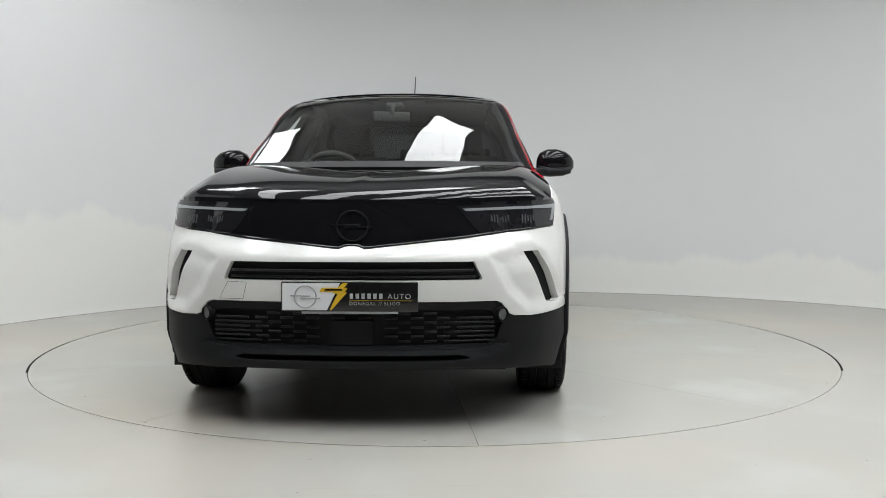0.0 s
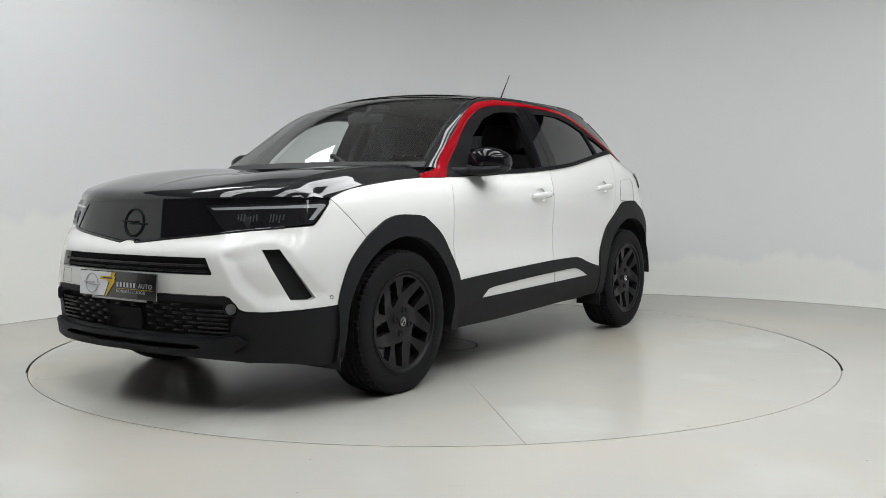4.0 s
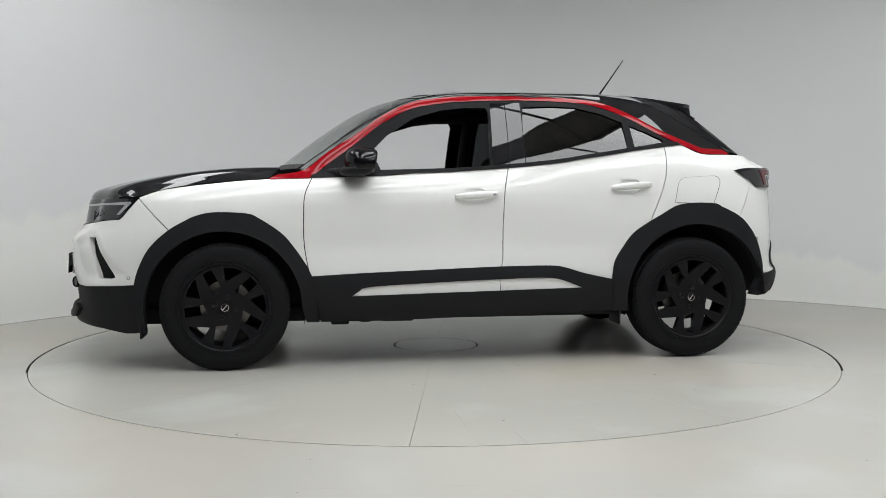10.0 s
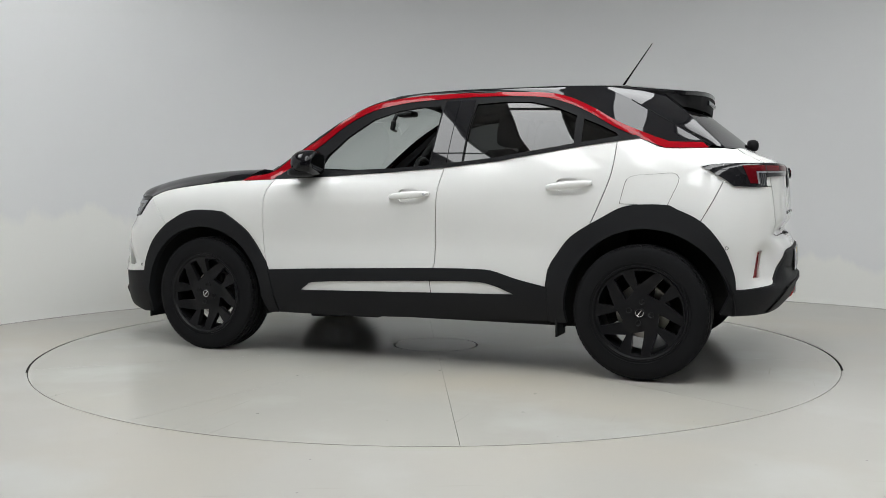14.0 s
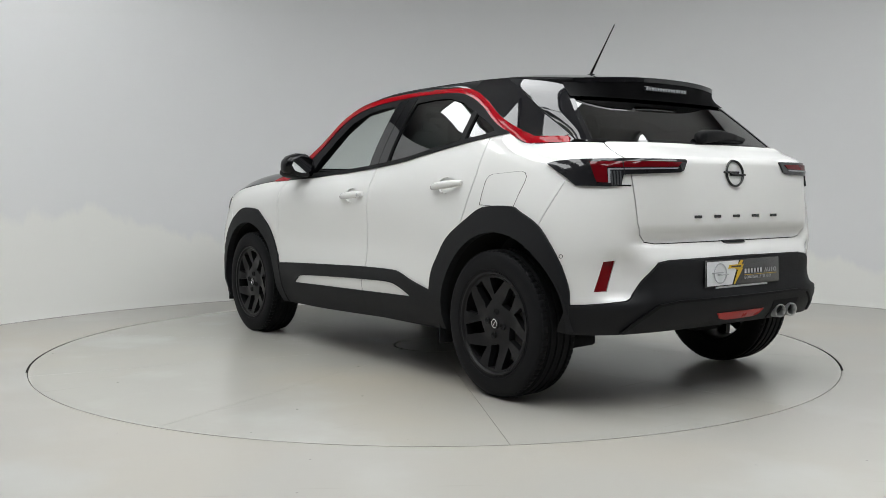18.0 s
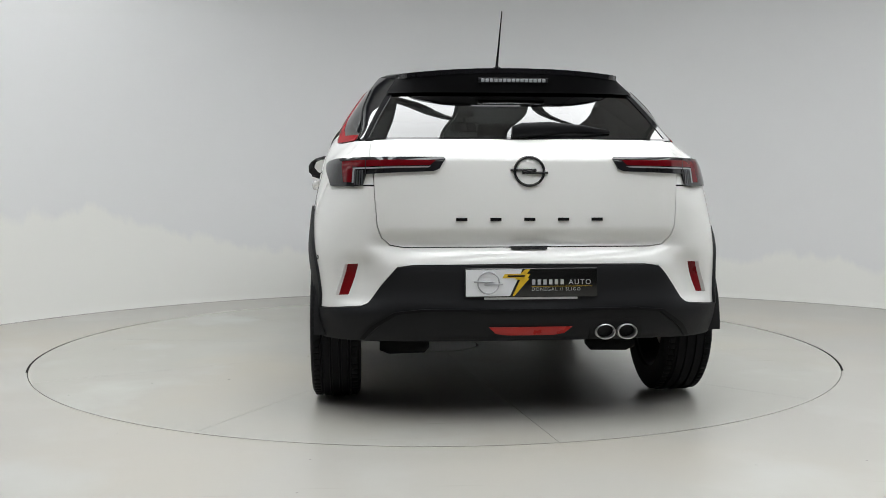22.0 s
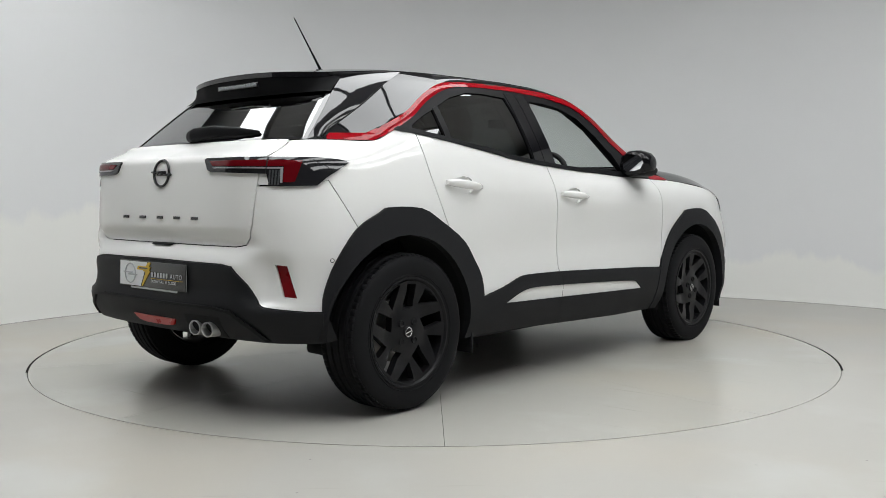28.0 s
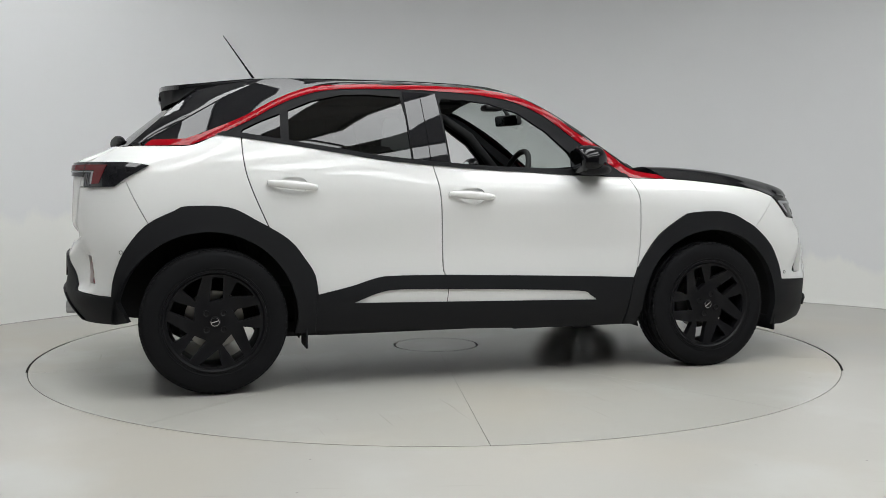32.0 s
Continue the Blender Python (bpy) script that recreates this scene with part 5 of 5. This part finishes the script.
for y in (-0.268, -0.134, 0.0005, 0.134, 0.268):
    carpart("badge_bar", sheet(rear_body, [loop(tails((y - 0.022, 0.826), (y + 0.022, 0.826), (y + 0.022, 0.814), (y - 0.022, 0.814)))], 0.03, 0.006, 0.006), BLACK, gate)
carpart("gate_handle", sheet(rear_body, [loop(tails((-0.075, 0.713), (0.075, 0.713), (0.07, 0.703), (-0.07, 0.703)))], 0.03, 0.012, 0.03), SHELL, gate)
ring = [(0.062 * math.cos(a), 0.795 + 0.058 * math.sin(a)) for a in np.linspace(0, 2 * math.pi, 33)]


def nose_tube(pts, r, off=0.008):
    return tube([body(front(y if y else 1e-4, z)[0], z, off) for y, z in pts], r, 8)


carpart("badge", joined(nose_tube(ring, 0.005, 0.003), nose_tube([(-0.085, 0.80), (0.012, 0.80)], 0.0035, 0.003), nose_tube([(0.085, 0.79), (-0.012, 0.79)], 0.0035, 0.003), nose_tube([(0.028, 0.80), (-0.028, 0.79)], 0.005, 0.003)), TRIM, visor, "black ring badge")

_vz = [(0.0, 0.713), (0.035, 0.712), (0.05, 0.702), (0.2, 0.718), (0.45, 0.744), (0.6, 0.762), (0.70, 0.772), (0.74, 0.776)]
carpart("visor_rim", nose_tube([(y, float(np.interp(abs(y), [p[0] for p in _vz], [p[1] for p in _vz])) + 0.008) for y in np.linspace(-0.72, 0.72, 61)], 0.007, -0.002), BLACK, visor)

# grille slats and mesh
carpart("grille_slat", nose_tube([(y, 0.626) for y in np.linspace(-0.475, 0.475, 25)], 0.005, -0.010), MESH, bumper)
carpart("grille_slat", nose_tube([(y, 0.601) for y in np.linspace(-0.485, 0.485, 25)], 0.005, -0.020), MESH, bumper)
carpart("grille_back", sheet(body, [loop(fronts((0.53, 0.575), (0.50, 0.67)), fronts((-0.50, 0.67), (-0.53, 0.575)))], 0.04, -0.026, 0.0), SHELL, bumper)
dashes = []
for r, z in enumerate(np.linspace(0.349, 0.459, 7)):
    for k in range(-4, 5):
        y = k * 0.102 + (0.051 if r % 2 else 0)
        if abs(y) > 0.36 or abs(y) < 0.112 and z < 0.44:
            continue
        dashes.append(nose_tube([(y - 0.025, z), (y, z), (y + 0.025, z)], 0.0048, -0.006))
tagged(carpart("grille_mesh", joined(*dashes), MESH, low_front), kind="stuff")
for r, z in enumerate(np.linspace(0.349, 0.440, 6)):
    for sgn in (-1, 1):
        start = 0.36 + (0.05 if r % 2 else 0.0)
        carpart("grille_slat", nose_tube([(sgn * y, z) for y in np.linspace(start, 0.555, 5)], 0.0042, -0.006), MESH, low_front)
carpart("grille_back", sheet(body, [loop(fronts((0.60, 0.33), (0.60, 0.48)), fronts((-0.60, 0.48), (-0.60, 0.33)))], 0.04, -0.034, 0.0), TRIM, low_front)
carpart("radar_cover", sheet(body, [loop(fronts((-0.085, 0.43), (0.085, 0.43), (0.08, 0.335), (-0.08, 0.335)))], 0.03, -0.010, 0.02), SHELL, low_front, "smooth black radar cover")
lipn = fronts((0, 0.318), (0.45, 0.320), (0.53, 0.330), (0.60, 0.340), (0.64, 0.316), (0.58, 0.268), (0.45, 0.252), (0.0, 0.25))
for y in (-0.582, 0.582):
    p = body(front(y, 0.452)[0], 0.452, 0.004)
    m = Matrix.Translation(p) @ pose(0, 0, 0, 0, 0, -90 + (40 if y > 0 else -40))
    f = lathe([(0.024, 0.02), (0.022, -0.006), (0.027, -0.007), (0.031, 0.0), (0.031, 0.02)], 24)
    f.transform(m)
    fog = carpart("fog_light", f, TRIM, low_front, "small round fog light in a dark bezel")
    f = lathe([(0.0005, 0.004), (0.012, 0.003), (0.022, 0.0), (0.022, 0.02), (0.0005, 0.02)], 20)
    f.transform(m)
    carpart("fog_lens", f, FOG_GLASS, fog)
lip = carpart("front_lip", sheet(body, [loop(lipn, flip(lipn)), loop(SLOT, flip(SLOT))], 0.026, 0.018, 0.03), CLAD, low_front, "satin black chin spoiler")
facet = fronts((0.50, 0.3235), (0.602, 0.336), (0.634, 0.317), (0.575, 0.288))
both("lip_facet", sheet(body, [facet], 0.03, 0.021, 0.006), CLAD, lip)

# parking sensors
for x, z in ((-0.475, 0.489), (2.957, 0.661)):
    c = loop([(side(x, z)[0] + 0.009 * math.cos(a), z + 0.009 * math.sin(a)) for a in np.linspace(0, 2 * math.pi, 15)[:-1]])
    c2 = loop([(side(x, z)[0] + 0.0065 * math.cos(a), z + 0.0065 * math.sin(a)) for a in np.linspace(0, 2 * math.pi, 15)[:-1]])
    both("parking_sensor", sheet(body, [c, c2], 0.03, 0.0015, 0.003), LAMP_GREY, car)


# number plates
def number_plate(x, z, facing, lean):
    """A dealer's plate; its face looks along facing * x."""
    m = CAR @ pose(x, 0, z, 0, lean * facing, 0 if facing > 0 else 180)
    b = box(-0.008, 0.0, -0.262, 0.262, -0.057, 0.057, 0.004)
    plate = part("number_plate", b, PLATE_BLACK, car, "black and white dealer plate with a yellow flash", m)

    def flat(name, pts, mat, up=0.0015):
        bm = bmesh.new()
        bm.faces.new([bm.verts.new((up, y, z)) for y, z in pts])
        bmesh.ops.recalc_face_normals(bm, faces=bm.faces[:])
        bm.normal_update()
        if bm.faces[:][0].normal.x < 0:
            bmesh.ops.reverse_faces(bm, faces=bm.faces[:])
        r = bmesh.ops.extrude_face_region(bm, geom=bm.faces[:])
        bmesh.ops.translate(bm, verts=[v for v in r["geom"] if isinstance(v, bmesh.types.BMVert)], vec=(0.0006, 0, 0))
        return part(name, bm, mat, plate, "", m)

    flat("white_field", [(-0.257, -0.052), (-0.257, 0.052), (-0.035, 0.052), (-0.085, -0.052)], PLATE_WHITE, 0.0008)
    flat("flash", [(-0.075, -0.052), (-0.045, 0.010), (-0.065, 0.014), (-0.025, 0.052), (-0.005, 0.052), (-0.03, 0.02), (-0.008, 0.016), (-0.068, -0.052)], YELLOW, 0.0022)
    flat("flash_band", [(-0.115, 0.018), (-0.105, 0.034), (-0.005, 0.034), (-0.015, 0.018)], YELLOW, 0.0030)
    flat("text_bar", [(-0.095, 0.023), (-0.092, 0.029), (-0.025, 0.029), (-0.028, 0.023)], PLATE_BLACK, 0.0040)
    for k in range(6):
        y0 = 0.002 + 0.0225 * k
        flat("text_bar", [(y0, -0.008), (y0, 0.012), (y0 + 0.013, 0.012), (y0 + 0.013, -0.008)], SILVER, 0.0022)

    def letters(text, y, zz, size):
        cu = bpy.data.curves.new("letters", "FONT")
        cu.body = text
        cu.size = size
        cu.space_character = 1.25
        cu.extrude = 0.0003
        tmp = bpy.data.objects.new("letters", cu)
        me = bpy.data.meshes.new_from_object(tmp)
        bpy.data.objects.remove(tmp)
        bm = bmesh.new()
        bm.from_mesh(me)
        bpy.data.meshes.remove(me)
        bm.transform(Matrix(((0, 0, 1, 0.0026), (1, 0, 0, y), (0, 1, 0, zz), (0, 0, 0, 1))))
        part("lettering", bm, SILVER, plate, "", m)

    letters("AUTO", 0.147, -0.008, 0.028)
    letters("DONEGAL // SLIGO", 0.0, -0.032, 0.0185)
    flat("text_line", [(0.0, -0.0155), (0.0, -0.0140), (0.24, -0.0140), (0.24, -0.0155)], YELLOW, 0.0022)
    ring = tube([(0.003, -0.168 + 0.042 * math.cos(a), 0.042 * math.sin(a)) for a in np.linspace(0, 2 * math.pi, 33)], 0.003, 6)
    zag = joined(tube([(0.003, -0.225, 0.004), (0.003, -0.15, 0.004)], 0.0028, 6), tube([(0.003, -0.112, -0.006), (0.003, -0.185, -0.006)], 0.0028, 6))
    part("printed_badge", joined(ring, zag), SILVER, plate, "", m)
    part("plate_holder", box(-0.014, -0.0085, -0.185, 0.185, -0.066, 0.04, 0.002), PLATE_WHITE if facing > 0 else SILVER, plate, "", m)


number_plate(-0.902, 0.530, -1, 3)
number_plate(3.242, 0.575, 1, -2)
tow = [(-s, z) for s, z in fronts((0.426, 0.512), (0.409, 0.579), (0.489, 0.581), (0.526, 0.512))]
tc0, tc1 = sum(p[0] for p in tow) / 4, sum(p[1] for p in tow) / 4
carpart("towing_cover_gap", sheet(body, [tow, [(tc0 + (a - tc0) * 0.978, tc1 + (b - tc1) * 0.966) for a, b in tow]], 0.03, 0.0008, 0.002), SHELL, bumper)
# aerial
ab = blob([(2.285, -0.02, 1.522, 0.02, 0.006), (2.285, 0.0, 1.526, 0.035, 0.012), (2.285, 0.02, 1.522, 0.02, 0.006)], 14)
aerial = carpart("aerial", ab, TRIM, car, "thin black roof aerial")
carpart("aerial_rod", tube([(2.285, 0, 1.53), (2.345, 0, 1.615), (2.452, 0, 1.767)], [0.007, 0.0045, 0.0025], 8), TRIM, aerial)

# ---- cabin ----
carpart("headliner", sheet(roof, [[(1.02, -0.54), (2.6, -0.50), (2.6, 0.50), (1.02, 0.54)]], 0.08, -0.035, 0.0), LINER, car)
dash = blob([(0.50, -0.70, 0.86, 0.22, 0.14), (0.50, -0.69, 0.88, 0.26, 0.155), (0.48, 0.0, 0.89, 0.27, 0.165), (0.50, 0.69, 0.88, 0.26, 0.155), (0.50, 0.70, 0.86, 0.22, 0.14)], 28)
dash = carpart("dashboard", dash, INNER, car)
carpart("dash_screen", box(0.735, 0.755, 0.05, 0.60, 0.93, 1.04, 0.008), PLATE_BLACK, dash)
wheel_m = pose(0.93, 0.36, 0.985, 0, 68, 0)
sw = tube([(0.178 * math.cos(a), 0.178 * math.sin(a), 0) for a in np.linspace(0, 2 * math.pi, 37)], 0.0155, 10, False)
sw.transform(wheel_m)
sw = carpart("steering_wheel", sw, INNER, car)
h = joined(box(-0.05, 0.05, -0.06, 0.06, -0.02, 0.025, 0.015), box(-0.02, 0.02, -0.17, 0.17, -0.008, 0.012, 0.006), box(0.03, 0.17, -0.02, 0.02, -0.008, 0.012, 0.006))
h.transform(wheel_m)
carpart("steering_hub", h, INNER, sw)
st = tube([(0.62, 0.36, 0.90), (0.92, 0.36, 0.98)], 0.035, 10)
carpart("steering_column", st, INNER, sw)


def seat(y):
    b = blob([(1.33, y - 0.245, 0.56, 0.22, 0.05), (1.33, y - 0.235, 0.57, 0.26, 0.09), (1.33, y, 0.56, 0.27, 0.085), (1.33, y + 0.235, 0.57, 0.26, 0.09), (1.33, y + 0.245, 0.56, 0.22, 0.05)])
    cushion = carpart("seat", b, FABRIC, car, "charcoal front seat")
    bk = blob([(0.0, -0.245, 0.0, 0.035, 0.27), (0.0, -0.225, 0.0, 0.075, 0.31), (0.02, 0.0, 0.0, 0.06, 0.33), (0.0, 0.225, 0.0, 0.075, 0.31), (0.0, 0.245, 0.0, 0.035, 0.27)])
    bk.transform(pose(1.62, y, 0.86, 0, 17, 0))
    carpart("backrest", bk, FABRIC, cushion)
    hd = blob([(0, -0.135, 0, 0.03, 0.06), (0, -0.115, 0, 0.05, 0.09), (0, 0.115, 0, 0.05, 0.09), (0, 0.135, 0, 0.03, 0.06)])
    hd.transform(pose(1.74, y, 1.265, 0, 12, 0))
    carpart("headrest", hd, FABRIC, cushion)
    for d in (-0.05, 0.05):
        carpart("headrest_post", tube([(1.70, y + d, 1.10), (1.735, y + d, 1.24)], 0.007, 8), STEEL, cushion)


seat(-0.36)
seat(0.36)
bench = carpart("rear_bench", box(1.95, 2.35, -0.62, 0.62, 0.46, 0.66, 0.06), FABRIC, car)
bb = box(-0.07, 0.07, -0.62, 0.62, -0.28, 0.28, 0.05)
bb.transform(pose(2.42, 0, 0.86, 0, 16, 0))
carpart("backrest", bb, FABRIC, bench)
for y in (-0.42, 0.0, 0.42):
    hd = box(-0.045, 0.045, -0.12, 0.12, -0.065, 0.065, 0.03)
    hd.transform(pose(2.50, y, 1.18, 0, 12, 0))
    carpart("headrest", hd, FABRIC, bench)
carpart("parcel_shelf", box(2.45, 2.93, -0.58, 0.58, 1.02, 1.045, 0.008), INNER, car)
carpart("cabin_floor", box(0.46, 2.05, -0.76, 0.76, 0.32, 0.37), INNER, car)
both("door_card", sheet(body, [loop(sides((0.5, 0.4), (2.02, 0.4), (2.08, 0.64), (2.22, 0.80), (2.38, 0.90), (2.4, 1.13), (1.5, 1.03), (0.55, 0.985)))], 0.08, -0.075, 0.0), INNER, car)
cn = carpart("centre_console", box(0.6, 1.55, -0.11, 0.11, 0.36, 0.66, 0.04), INNER, car)
# inner pillars
both("inner_pillar", tube(on_body([(0.62, 1.05), (0.86, 1.29), (1.05, 1.40), (1.35, 1.43)], -0.04), 0.030, 8), LINER, car)
both("inner_pillar", tube(on_body([(1.53, 1.0), (1.54, 1.2), (1.55, 1.41)], -0.085), 0.042, 8), INNER, car)
both("inner_pillar", tube(on_body([(1.35, 1.43), (1.7, 1.435), (2.05, 1.40), (2.35, 1.27), (2.6, 1.17)], -0.045), 0.04, 8), LINER, car)
mirror_m = pose(0.83, 0.015, 1.345, 0, 8, 20)
glass_bm, case_bm = box(0.011, 0.013, -0.098, 0.098, -0.025, 0.025), box(-0.02, 0.01, -0.108, 0.108, -0.032, 0.032, 0.014)
case_bm.transform(mirror_m)
glass_bm.transform(mirror_m)
mir = carpart("interior_mirror", case_bm, INNER, car)
carpart("mirror_glass", glass_bm, MIRROR, mir)
carpart("mirror_arm", tube([(0.815, 0.01, 1.36), (0.85, 0.0, 1.42)], 0.012, 8), INNER, mir)
carpart("camera_pod", box(0.87, 0.98, -0.05, 0.05, 1.400, 1.435, 0.015), INNER, car)
both("sun_visor", box(1.06, 1.20, -0.50, -0.16, 1.445, 1.46, 0.006), LINER, car)


# ---- what moves: the turntable and the car on it ----
def motions():
    rows = [(t, pose(0, 0, 0, 0, 0, turn(t))) for t in range(0, 33, 2)]
    walk(turntable, rows)
    walk(car, rows)


motions()
